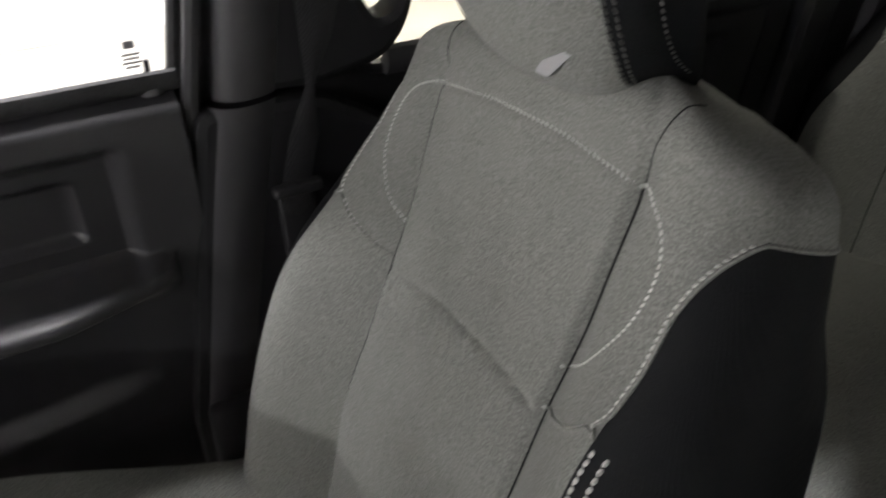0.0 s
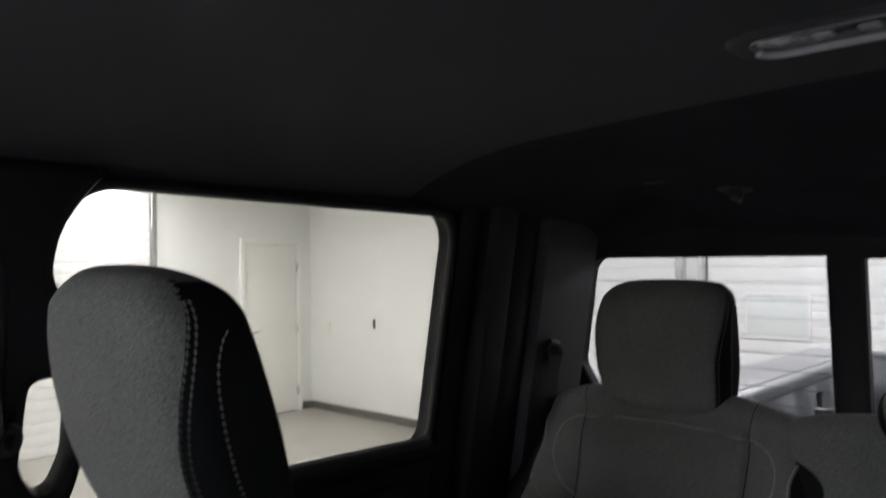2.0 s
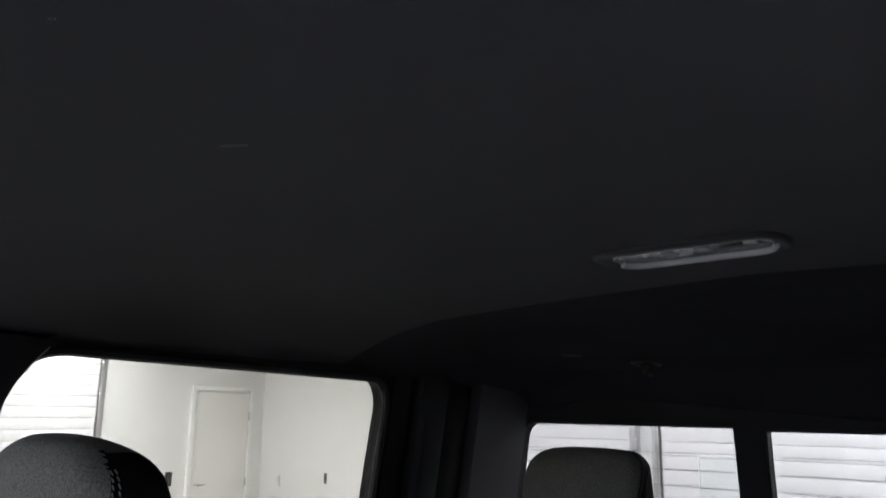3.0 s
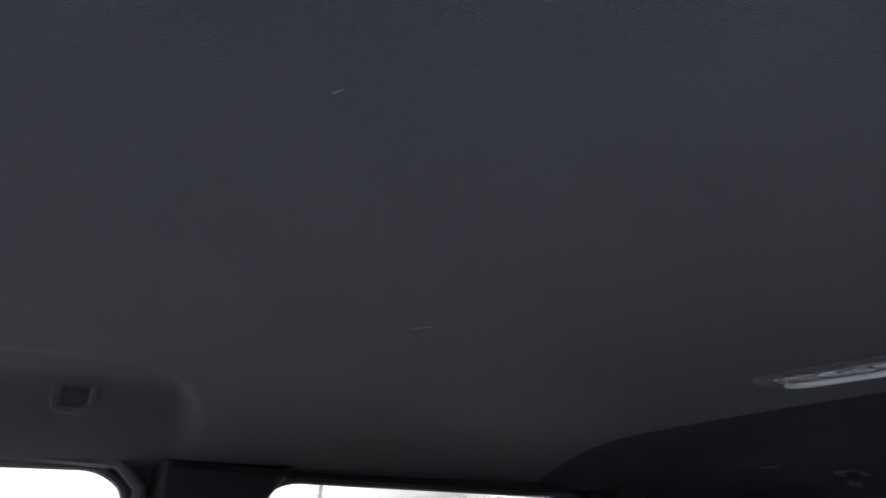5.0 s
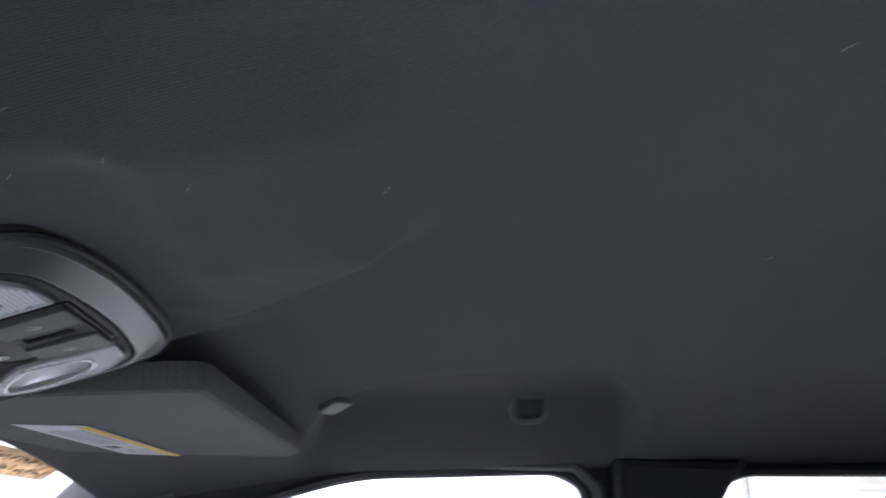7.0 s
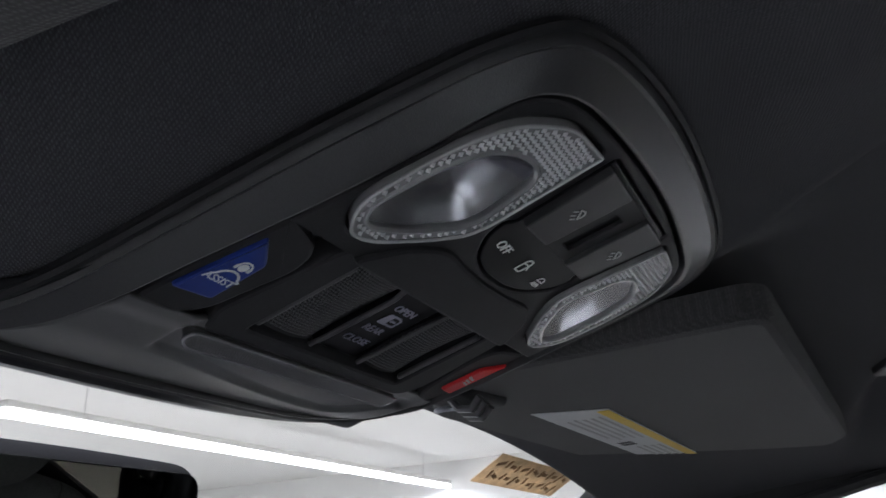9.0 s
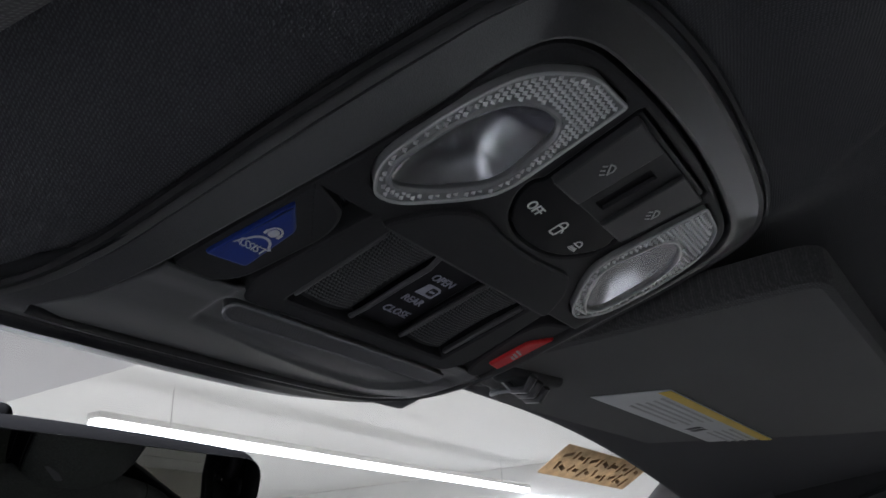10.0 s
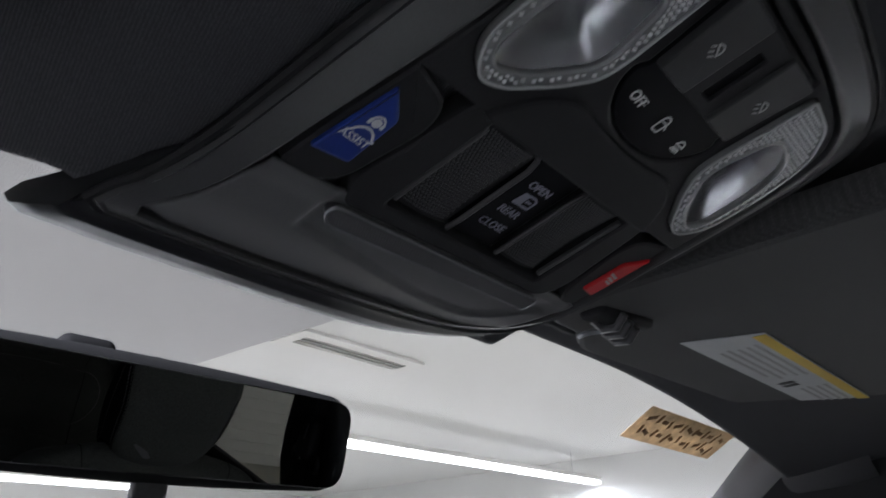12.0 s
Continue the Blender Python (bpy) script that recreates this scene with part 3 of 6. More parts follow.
def rear_wall():
    outline = [(-0.80, 0.62), (0.80, 0.62), (0.80, 1.40), (0.70, 1.80), (0.62, 1.90), (-0.62, 1.90), (-0.70, 1.80), (-0.80, 1.40)]
    side = [(0.233, 1.800), (0.650, 1.802), (0.670, 1.784), (0.699, 1.592), (0.655, 1.525), (0.655, 1.47), (0.222, 1.47)]
    h1 = round_poly(side, [0.004, 0.012, 0.012, 0.01, 0.01, 0.01, 0.004], 3)
    h2 = [(-p[0], p[1]) for p in h1][::-1]
    h3 = round_poly([(-0.183, 1.795), (0.183, 1.795), (0.176, 1.47), (-0.176, 1.47)], 0.008, 3)
    bm = prism(outline, 0, 0.03, 0.0, [h1, h2, h3])
    moved(bm, Matrix(((1, 0, 0, 0), (0, 0, 1, -1.045), (0, 1, 0, 0), (0, 0, 0, 1))))
    bmesh.ops.recalc_face_normals(bm, faces=bm.faces)
    tagged(part("wall_cab_rear", bm, TRIM, smooth=False), "black rear wall of the cab with sliding window frame", kind="structure")
    wn = tagged(new("window_5"), "three-pane sliding rear window of the cab", "window", kind="structure")
    for h in (h1, h2, h3):
        pb = prism(inset_poly(h, -0.008), 0, 0.004)
        moved(pb, Matrix(((1, 0, 0, 0), (0, 0, 1, -1.037), (0, 1, 0, 0), (0, 0, 0, 1))))
        pane = part("pane", pb, REAR_GLASS, wn)
        edge = tube([(p[0], -1.016, p[1]) for p in h], 0.003, 6, True)
        part("seal", edge, RUBBER, wn)
        lo, hi = min(p[0] for p in h), max(p[0] for p in h)
        for k in range(9):
            part("defroster_line", moved(rbox((hi - lo) / 2 - 0.016, 0.0003, 0.0005, 0.0002, 1, (1, 1, 1)), pose((lo + hi) / 2, -1.0325, 1.520 + 0.029 * k)), INK_DARK, wn)


rear_wall()
tagged(part("cab_floor", moved(rbox(0.79, 1.10, 0.02, 0.004, 2, (1, 1, 1)), pose(0, 0.04, 0.80)), CARPET), "black carpeted floor of the cab", kind="structure")
tagged(part("cab_firewall", moved(rbox(0.79, 0.02, 0.33, 0.004, 2, (1, 1, 1)), pose(0, 1.14, 1.10)), TRIM), "plain dark front wall of the cab below the windshield", kind="structure")
tagged(part("cab_roof", moved(rbox(0.74, 0.93, 0.012, 0.01, 2, (2, 2, 1)), pose(0, -0.13, 2.02)), BED), "silver painted roof skin of the truck", kind="structure")


def ws_z(y):
    return 1.945 - 0.43 * (y - 0.775) / 0.72


def windshield():
    rows = []
    for i in range(13):
        f = i / 12
        y, z = 0.775 + 0.72 * f, 1.945 - 0.43 * f
        rows.append([(0.82 * (1 + 0.06 * f) * u, y - 0.02 * u * u, z) for u in [-1 + 2 * k / 16 for k in range(17)]])
    bm = grid_bm(rows)
    wn = tagged(new("window_6"), "clear windshield glass", "window", kind="structure")
    ob = part("pane", bm, CLEAR, wn)
    sol = ob.modifiers.new("thickness", "SOLIDIFY")
    sol.thickness = 0.004
    ob.visible_shadow = False
    rows = [[(-0.03 + 0.13 * u, y - 0.02 * (0.17 * u / 0.82) ** 2, ws_z(y) - 0.006) for u in [-1 + 2 * k / 8 for k in range(9)]] for y in [0.775 + 0.17 * i / 6 for i in range(7)]]
    dots = part("dot_print", grid_bm(rows), DOT_PRINT, wn, "fine grey dot print on the glass above the mirror")
    dots.visible_shadow = False
    tagged(part("cab_cowl", moved(rbox(0.79, 0.20, 0.02, 0.004, 2, (1, 1, 1)), pose(0, 1.33, 1.46)), TRIM), "plain dark cowl at the foot of the windshield", kind="structure")


windshield()


def a_pillar(sign):
    path = [(0.682, 0.66, 1.905), (0.700, 0.742, 1.880), (0.745, 0.800, 1.846), (0.785, 0.850, 1.815), (0.835, 0.96, 1.745), (0.870, 1.12, 1.645), (0.890, 1.30, 1.50)]
    rows = []
    for x, y, z in path:
        rows.append([(sign * (x + 0.036 * math.cos(a)), y + 0.008 * math.sin(a), z + 0.050 * math.sin(a)) for a in [2 * math.pi * k / 18 for k in range(18)]])
    bm = grid_bm(rows, closed=True)
    bmesh.ops.recalc_face_normals(bm, faces=bm.faces)
    ob = part("pillar_front", bm, TRIM_MID)
    return tagged(ob, "dark grey moulded windshield pillar trim", kind="structure")


a_pillar(1)
a_pillar(-1)


def b_pillar():
    p = tagged(new("pillar_middle"), "dark moulded pillar trim with built-in grab loop between the doors", "pillar trim", kind="structure")
    outer = round_poly([(0.160, 1.512), (0.144, 1.64), (0.122, 1.78), (0.116, 1.905), (-0.058, 1.897), (-0.036, 1.872), (-0.012, 1.835), (-0.006, 1.79), (-0.018, 1.765), (-0.042, 1.725),
                        (-0.050, 1.68), (-0.050, 1.60), (-0.036, 1.545), (-0.010, 1.518), (0.06, 1.505)],
                       [0.006, 0.02, 0.02, 0.005, 0.005, 0.02, 0.02, 0.015, 0.02, 0.02, 0.03, 0.03, 0.02, 0.015, 0.01], 4)
    hole = round_poly([(0.010, 1.682), (-0.022, 1.684), (-0.031, 1.665), (-0.031, 1.60), (-0.018, 1.568), (-0.002, 1.564), (0.016, 1.592)], 0.014, 4)
    part("upper_trim", side_place(prism(outer, -0.004, 0.030, 0.012, [hole]), 1), TRIM, p)
    slot = round_poly([(0.034, 1.640), (0.096, 1.640), (0.088, 1.812), (0.042, 1.812)], [0.01, 0.01, 0.022, 0.022], 5)
    part("slider_channel_rim", side_place(tube([(y, z, 0.0295) for y, z in slot], 0.0028, 8, True), 1), TRIM, p)
    front = [(0.164, 1.510), (0.146, 1.64), (0.124, 1.78), (0.116, 1.845)]
    def roll(y, z, r, back):
        """A rounded upright edge: round the front corner, then flat to the rear."""
        return [(y + 0.004, z, -0.006)] + [(y - r + r * math.cos(a), z, 0.040 - r + r * math.sin(a)) for a in [math.pi / 2 * k / 8 for k in range(9)]] + [(y - r - back * k / 4, z, 0.040 - 0.010 * (k / 4) ** 2) for k in range(1, 5)]
    rows = [roll(y, z, 0.026, 0.030) for y, z in front]
    part("front_edge_trim", side_place(grid_bm(rows), 1), PILLAR, p, "rounded front edge of the pillar, coloured paler where light catches it")
    lower = round_poly([(0.186, 1.504), (0.205, 1.39), (0.225, 1.25), (0.25, 1.10), (0.25, 0.83), (-0.05, 0.83), (-0.05, 1.25), (-0.03, 1.44), (0.06, 1.497)], 0.02, 4)
    part("lower_trim", side_place(prism(lower, -0.004, 0.030, 0.012), 1), TRIM, p)
    rows = [roll(y, z, 0.028, 0.034) for y, z in ((0.170, 1.504), (0.192, 1.39), (0.216, 1.25), (0.242, 1.10), (0.25, 0.85))]
    part("lower_front_edge", side_place(grid_bm(rows), 1), PILLAR, p)
    # door seal in front of the pillar
    part("door_seal", side_place(tube([(0.19, 0.9, 0.012), (0.202, 1.30, 0.012), (0.184, 1.51, 0.012), (0.160, 1.64, 0.010), (0.137, 1.776, 0.008), (0.134, 1.868, 0.006), (0.165, 1.898, 0.004), (0.30, 1.905, 0.002), (0.45, 1.905, 0.002)], 0.0085), 1), PILLAR, p, "grey rubber door seal")
    return p


b_pillar()


def seat_belt_front():
    b = thing("seat_belt", pose(0.68, 0.08, 1.63), "black front seat belt hanging from its pillar guide", "seat belt")

    def at(y, z, h):
        return Vector((side_x(z) - h - 0.68, y - 0.08, z - 1.63))
    part("height_slider", moved(rbox(0.014, 0.021, 0.036, 0.012, 5, (1, 2, 2), lambda v: (v.x, v.y * (1 - 0.15 * v.z / 0.036), v.z)), Matrix.Translation(at(0.064, 1.668, 0.046))), RUBBER, b)
    part("release_slot", moved(rbox(0.003, 0.004, 0.014, 0.003, 3, (1, 1, 1)), Matrix.Translation(at(0.066, 1.680, 0.059))), RUBBER, b)
    for yc in (0.101, 0.036):
        ring = [at(yc + 0.010 * math.cos(a), 1.632 + 0.012 * math.sin(a), 0.050 + 0.003 * math.cos(a)) for a in [2 * math.pi * k / 20 for k in range(20)]]
        part("guide_loop", tube(ring, 0.0048, 10, True), RUBBER, b, "black plastic belt guide loop")
    part("guide_bar", tube([at(0.096, 1.622, 0.052), at(0.068, 1.618, 0.055), at(0.040, 1.622, 0.052)], 0.0045, 10), RUBBER, b)

    def web(path):
        rows = []
        for y0, y1, z, h in path:
            rows.append([at(y0 + (y1 - y0) * k / 6, z, h + 0.002 * math.sin(math.pi * k / 6)) for k in range(7)])
        bm = grid_bm(rows)
        r = bmesh.ops.solidify(bm, geom=bm.faces[:], thickness=0.0014)
        bmesh.ops.recalc_face_normals(bm, faces=bm.faces)
        return bm
    part("webbing", web([(0.092, 0.048, 1.622, 0.060), (0.092, 0.050, 1.60, 0.060), (0.088, 0.058, 1.56, 0.054), (0.084, 0.070, 1.53, 0.048), (0.083, 0.074, 1.515, 0.047), (0.094, 0.074, 1.49, 0.046), (0.104, 0.072, 1.46, 0.044), (0.112, 0.080, 1.42, 0.040), (0.116, 0.084, 1.38, 0.038), (0.118, 0.086, 1.20, 0.036), (0.118, 0.086, 0.95, 0.036)]), WEB, b, "black woven belt webbing with a twist")
    part("stop_clip", moved(rbox(0.008, 0.026, 0.006, 0.004, 3, (1, 2, 1)), Matrix.Translation(at(0.100, 1.405, 0.046))), RUBBER, b)
    part("slot_cover", moved(rbox(0.006, 0.020, 0.040, 0.004, 3, (1, 1, 1)), Matrix.Translation(at(0.098, 1.355, 0.036))), RUBBER, b)
    return b


seat_belt_front()


def c_pillar():
    p = tagged(new("pillar_rear"), "dark moulded rear pillar trim with belt slot", "pillar trim", kind="structure")
    for y0, y1, h, nm, mt in ((-0.624, -0.67, 0.004, "seal_channel", TRIM), (-0.675, -0.745, 0.030, "front_trim", TRIM), (-0.74, -0.82, 0.022, "step_trim", TRIM), (-0.81, -0.985, 0.040, "belt_trim", TRIM_MID)):
        rows = []
        for i in range(9):
            z = 0.85 + (1.895 - 0.85) * i / 8
            lean = 0.0
            rows.append([(y0 + lean, z, -0.004), (y0 + lean, z, h * 0.7), (y0 - 0.008 + lean, z, h), ((y0 + y1) / 2 + lean, z, h + 0.004), (y1 + 0.008 + lean, z, h), (y1 + lean, z, h * 0.7), (y1 + lean, z, -0.004)])
        part(nm, side_place(grid_bm(rows), 1), mt, p)
    return p


c_pillar()


def seat_belt_rear():
    b = thing("seat_belt", pose(0.66, -0.86, 1.62), "black rear seat belt coming out of a pillar slot", "seat belt")

    def at(y, z, h):
        return Vector((side_x(z) - h - 0.66, y + 0.86, z - 1.62))
    part("slot_bezel", tube([at(-0.838, 1.640, 0.048), at(-0.846, 1.650, 0.048), at(-0.872, 1.644, 0.048), at(-0.890, 1.626, 0.048), at(-0.886, 1.610, 0.048), at(-0.850, 1.618, 0.048)], 0.006, 8, True), RUBBER, b)
    part("slot", moved(rbox(0.004, 0.024, 0.014, 0.003, 2, (1, 1, 1)), Matrix.Translation(at(-0.862, 1.630, 0.046))), DARKHOLE, b)
    rows = []
    for y0, y1, z, h in ((-0.846, -0.882, 1.632, 0.047), (-0.845, -0.881, 1.618, 0.054), (-0.838, -0.872, 1.55, 0.060), (-0.828, -0.860, 1.46, 0.066), (-0.815, -0.846, 1.35, 0.07), (-0.79, -0.82, 1.15, 0.075)):
        rows.append([at(y0 + (y1 - y0) * k / 5, z, h) for k in range(6)])
    bm = grid_bm(rows)
    bmesh.ops.solidify(bm, geom=bm.faces[:], thickness=0.0014)
    part("webbing", bm, WEB, b)
    return b


seat_belt_rear()


# ---- doors ----
def panel_grid(y0, y1, z0, z1, ny, nz, fn, base=0.0):
    """An upright moulded panel: fn(y, z) is how far it stands out into the cab."""
    rows = []
    for i in range(nz + 1):
        z = z0 + (z1 - z0) * i / nz
        rows.append([(y0 + (y1 - y0) * j / ny, z, fn(y0 + (y1 - y0) * j / ny, z)) for j in range(ny + 1)])
    bm = grid_bm(rows)
    bm = side_place(bm, 1)
    return bm


def box_mask(y, z, y0, y1, z0, z1, s):
    return sstep(y0 - s, y0 + s, y) * sstep(y1 + s, y1 - s, y) * sstep(z0 - s, z0 + s, z) * sstep(z1 + s, z1 - s, z)


def front_door():
    d = thing("front_door", pose(0.72, 0.6, 0.85), "closed front passenger door with moulded dark plastic panel", "door")
    inv = Matrix.Translation((-0.72, -0.6, -0.85))

    def f(y, z):
        h = 0.006 + 0.026 * sstep(1.10, 1.47, z)
        h -= 0.010 * sstep(1.465, 1.520, z) + 0.026 * sstep(1.508, 1.534, z)               # rounded ledge under the glass
        h -= 0.020 * box_mask(y, z, 0.262, 0.95, 1.352, 1.482, 0.009)
        h -= 0.014 * box_mask(y, z, 0.305, 0.90, 1.390, 1.455, 0.006)
        reach = math.sqrt(clampf((y - 0.228) / 0.12, 0, 1))
        h += 0.070 * reach * sstep(1.366, 1.350, z) * sstep(1.300, 1.340, z)
        h -= 0.014 * sstep(1.32, 1.29, z) * sstep(0.24, 0.33, y) * sstep(1.13, 1.19, z)
        h += 0.016 * sstep(1.20, 1.17, z + 0.12 * (y - 0.28)) * sstep(0.24, 0.33, y)
        return h
    part("door_panel", moved(panel_grid(0.196, 1.12, 0.84, 1.532, 150, 230, f), inv), DOOR_TRIM, d)
    part("sill_strip", moved(side_place(tube([(0.19, 1.534, 0.004), (0.6, 1.536, 0.004), (1.02, 1.538, 0.004)], 0.006, 8, flat=(0.010, 0.006)), 1), inv), RUBBER, d)
    pin = part("lock_pin", moved(tube([(0.724, 0.214, 1.525), (0.722, 0.212, 1.553)], 0.0028, 8), inv), RUBBER, d, "black door lock pin")
    part("lock_grommet", moved(tube([(0.722, 0.214, 1.524), (0.721, 0.214, 1.5305)], 0.012, 14), inv), SILVERY, pin)
    for k, (w, hgt, z) in enumerate(((0.010, 0.007, 1.566), (0.016, 0.0022, 1.557), (0.014, 0.0022, 1.553), (0.017, 0.0022, 1.549), (0.012, 0.0022, 1.545))):
        bm = rbox(0.0006, w / 2, hgt / 2, 0.0005, 1, (1, 1, 1))
        part("glass_mark", moved(moved(bm, Matrix.Translation((side_x(z) + 0.0185, 0.222, z))), inv), INK, d)
    return d


front_door()


def rear_door():
    d = thing("rear_door", pose(0.72, -0.3, 0.85), "closed rear passenger door with dark plastic panel", "door")
    inv = Matrix.Translation((-0.72, 0.3, -0.85))

    def f(y, z):
        h = 0.004 + 0.014 * sstep(1.10, 1.46, z) + 0.016 * sstep(1.478, 1.498, z)
        h -= 0.012 * box_mask(y, z, -0.52, -0.10, 1.34, 1.45, 0.010)
        h += 0.055 * sstep(1.335, 1.315, z) * sstep(1.23, 1.27, z) * sstep(-0.57, -0.50, y)
        return h
    part("door_panel", moved(panel_grid(-0.60, -0.03, 0.84, 1.508, 90, 120, f), inv), TRIM, d)
    part("sill_cap", moved(side_place(tube([(-0.02, 1.510, 0.006), (-0.30, 1.508, 0.006), (-0.600, 1.500, 0.006)], 0.01, 8, flat=(0.016, 0.010)), 1), inv), TRIM_MID, d, "grey sill cap under the rear glass")
    return d


rear_door()


# ---- seats ----
SEAT_RIB = 0.0105
PIPE_T = 0.010


class SeatBack:
    """The form of a seat back in its own frame: s across, t up along it, d forward."""

    def __init__(self, width=0.25, top=0.210, bol=0.056, lumbar=0.022, low=-0.50, ribs=True, seam_at=0.118, rib=0.0054):
        self.rib = rib
        self.w, self.top, self.bol, self.lum, self.low, self.ribs, self.c = width, top, bol, lumbar, low, ribs, seam_at

    def width(self, t):
        return self.top + (self.w - self.top) * sstep(0.03, -0.24, t)

    def depth(self, s, t):
        a = abs(s)
        W = self.width(t)
        c = self.c + 0.007 * sstep(-0.20, 0.0, t)
        d = self.lum * math.exp(-((t + 0.33) / 0.16) ** 2) * (1 - 0.3 * (a / W) ** 2)
        b = self.bol * sstep(0.02, -0.26, t) + 0.006
        d += b * sstep(c - 0.004, c + 0.085, a)
        d -= 0.008 * math.exp(-((a - c) / (0.0042 if a < c else 0.013)) ** 2) * sstep(0.045, 0.0, t)
        if self.ribs and a < c:
            arc = -0.167 - 0.013 * (a / c) ** 2
            f = sstep(arc + 0.003, arc - 0.007, t) * (0.04 + 0.96 * math.exp(min(0.0, t - arc) / 0.026)) * sstep(-0.46, -0.24, t)
            q = s + 0.0022 * math.sin(t * 55 + 3.0 * s / c) + 0.25 * (t - arc) * s
            d += self.rib * f * abs(math.sin(math.pi * q / SEAT_RIB)) ** 0.7 * sstep(c, c - 0.02, a)
            d -= 0.0030 * math.exp(-((t - arc) / 0.0034) ** 2) * sstep(c, c - 0.01, a)
        if a < c:
            d -= 0.0022 * math.exp(-((t - self.seam(s)) / 0.0028) ** 2)
        # loose cloth never lies quite flat
        d += 0.0011 * math.sin(31 * s + 17 * t) * math.sin(23 * t - 12 * s + 1.0) + 0.0006 * math.sin(74 * s - 51 * t + 2.0)
        r = 0.052
        if a > W - r:
            q = clampf((a - (W - r)) / r, 0, 1)
            d -= r * (1 - math.sqrt(max(0.0, 1 - q * q)))
        return d

    def edge(self, t):
        """Half width at which the black side panel begins on the front."""
        W, oc = self.width(t), self.c - 0.118
        if t > PIPE_T:
            return W * 0.985
        e = 0.190 + oc + 0.004 * sstep(-0.05, -0.10, t)
        e += (W * 0.985 - e) * clampf((t + 0.062) / (PIPE_T + 0.062), 0, 1) ** 2.6
        low = W * 0.905 - 0.004
        return e + (low - e) * sstep(-0.120, -0.30, t)

    def seam(self, s):
        return 0.006 - 0.35 * s * s

    def droop(self, s, t0):
        """How far the shoulders fall away from the middle of the top edge."""
        return 0.016 * sstep(-0.13, 0.03, t0) * min(1.0, abs(s) / self.width(min(t0, 0.03))) ** 2.6

    def row(self, t0):
        """t, the roll of the front and back, and the half width for a row parameter."""
        q = clampf((t0 + 0.035) / 0.11, 0, 1)
        W = self.width(min(t0, 0.03)) * (1 - 0.11 * q * q)
        if t0 <= 0.030:
            return t0, 0.0, 0.030 * q * q, W
        f = min((t0 - 0.030) / 0.06, 1.0)
        a = f * math.pi / 2
        return 0.030 + 0.040 * math.sin(a), -0.048 * (1 - math.cos(a)), 0.030 * q * q + 0.030 * (1 - math.cos(a)), W - 0.072 * (1 - math.cos(a))

    def point(self, s, t0, off=0.0):
        t, df, db, W = self.row(t0)
        s2 = s * W / self.width(min(t0, 0.03))
        d = self.depth(s, min(t0, 0.03)) + df
        e = 0.002
        n = Vector((-(self.depth(s + e, t0) - self.depth(s - e, t0)) / (2 * e), -(self.depth(s, t0 + e) - self.depth(s, t0 - e)) / (2 * e), 1)).normalized()
        return Vector((s2, t - self.droop(s, t0), d)) + n * off, n

    def build(self, nin=150, nout=16, nt=150):
        rows = []
        tags = []
        n1 = int(nt * 0.94)
        tt = [self.low + (PIPE_T - self.low) * i / n1 for i in range(n1 + 1)]
        tt += [PIPE_T + (0.030 - PIPE_T) * i / 12 for i in range(1, 13)] + [0.030 + 0.06 * i / 10 for i in range(1, 11)]
        for t0 in tt:
            t, df, db, W = self.row(t0)
            W0 = self.width(min(t0, 0.03))
            E = self.edge(min(t0, 0.03))
            ss = [-W0 + (W0 - E) * j / nout for j in range(nout)] + [-E + 2 * E * j / nin for j in range(nin)] + [E + (W0 - E) * j / nout for j in range(nout + 1)]
            r = [(s * W / W0, t - self.droop(s, t0), self.depth(s, min(t0, 0.03)) + df) for s in ss]
            t -= self.droop(W0, t0)
            dR = r[-1][2]
            qq = sstep(-0.12, 0.0, t0)
            back = -0.125 + db
            for k in range(1, 11):
                f = k / 10
                r.append((W + 0.004 * math.sin(math.pi * f) - 0.022 * qq * f ** 4, t, dR + (back - dR) * f))
            for k in range(1, 10):
                f = k / 10
                r.append(((W - 0.022 * qq) * (1 - 2 * f), t + self.droop(W0, t0) - self.droop(W0 * abs(1 - 2 * f), t0), back - 0.018 * math.sin(math.pi * f)))
            for k in range(0, 10):
                f = 1 - k / 10
                r.append((-W - 0.004 * math.sin(math.pi * f) + 0.022 * qq * f ** 4, t, dR + (back - dR) * f))
            rows.append(r)
        bm = bmesh.new()
        vs = [[bm.verts.new(p) for p in r] for r in rows]
        n = len(rows[0])
        for i in range(len(rows) - 1):
            for j in range(n):
                k = (j + 1) % n
                f = bm.faces.new((vs[i][j], vs[i][k], vs[i + 1][k], vs[i + 1][j]))
                cloth = nout <= j < nout + nin
                if tt[i] < PIPE_T - 1e-6:
                    f.material_index = 0 if cloth else 1
                else:
                    f.material_index = 1 if nin + 2 * nout + 9 < j < n - 10 and tt[i] < 0.03 else 0
        for r in (vs[0], vs[-1]):
            bm.faces.new(r)
        bmesh.ops.recalc_face_normals(bm, faces=bm.faces)
        return bm


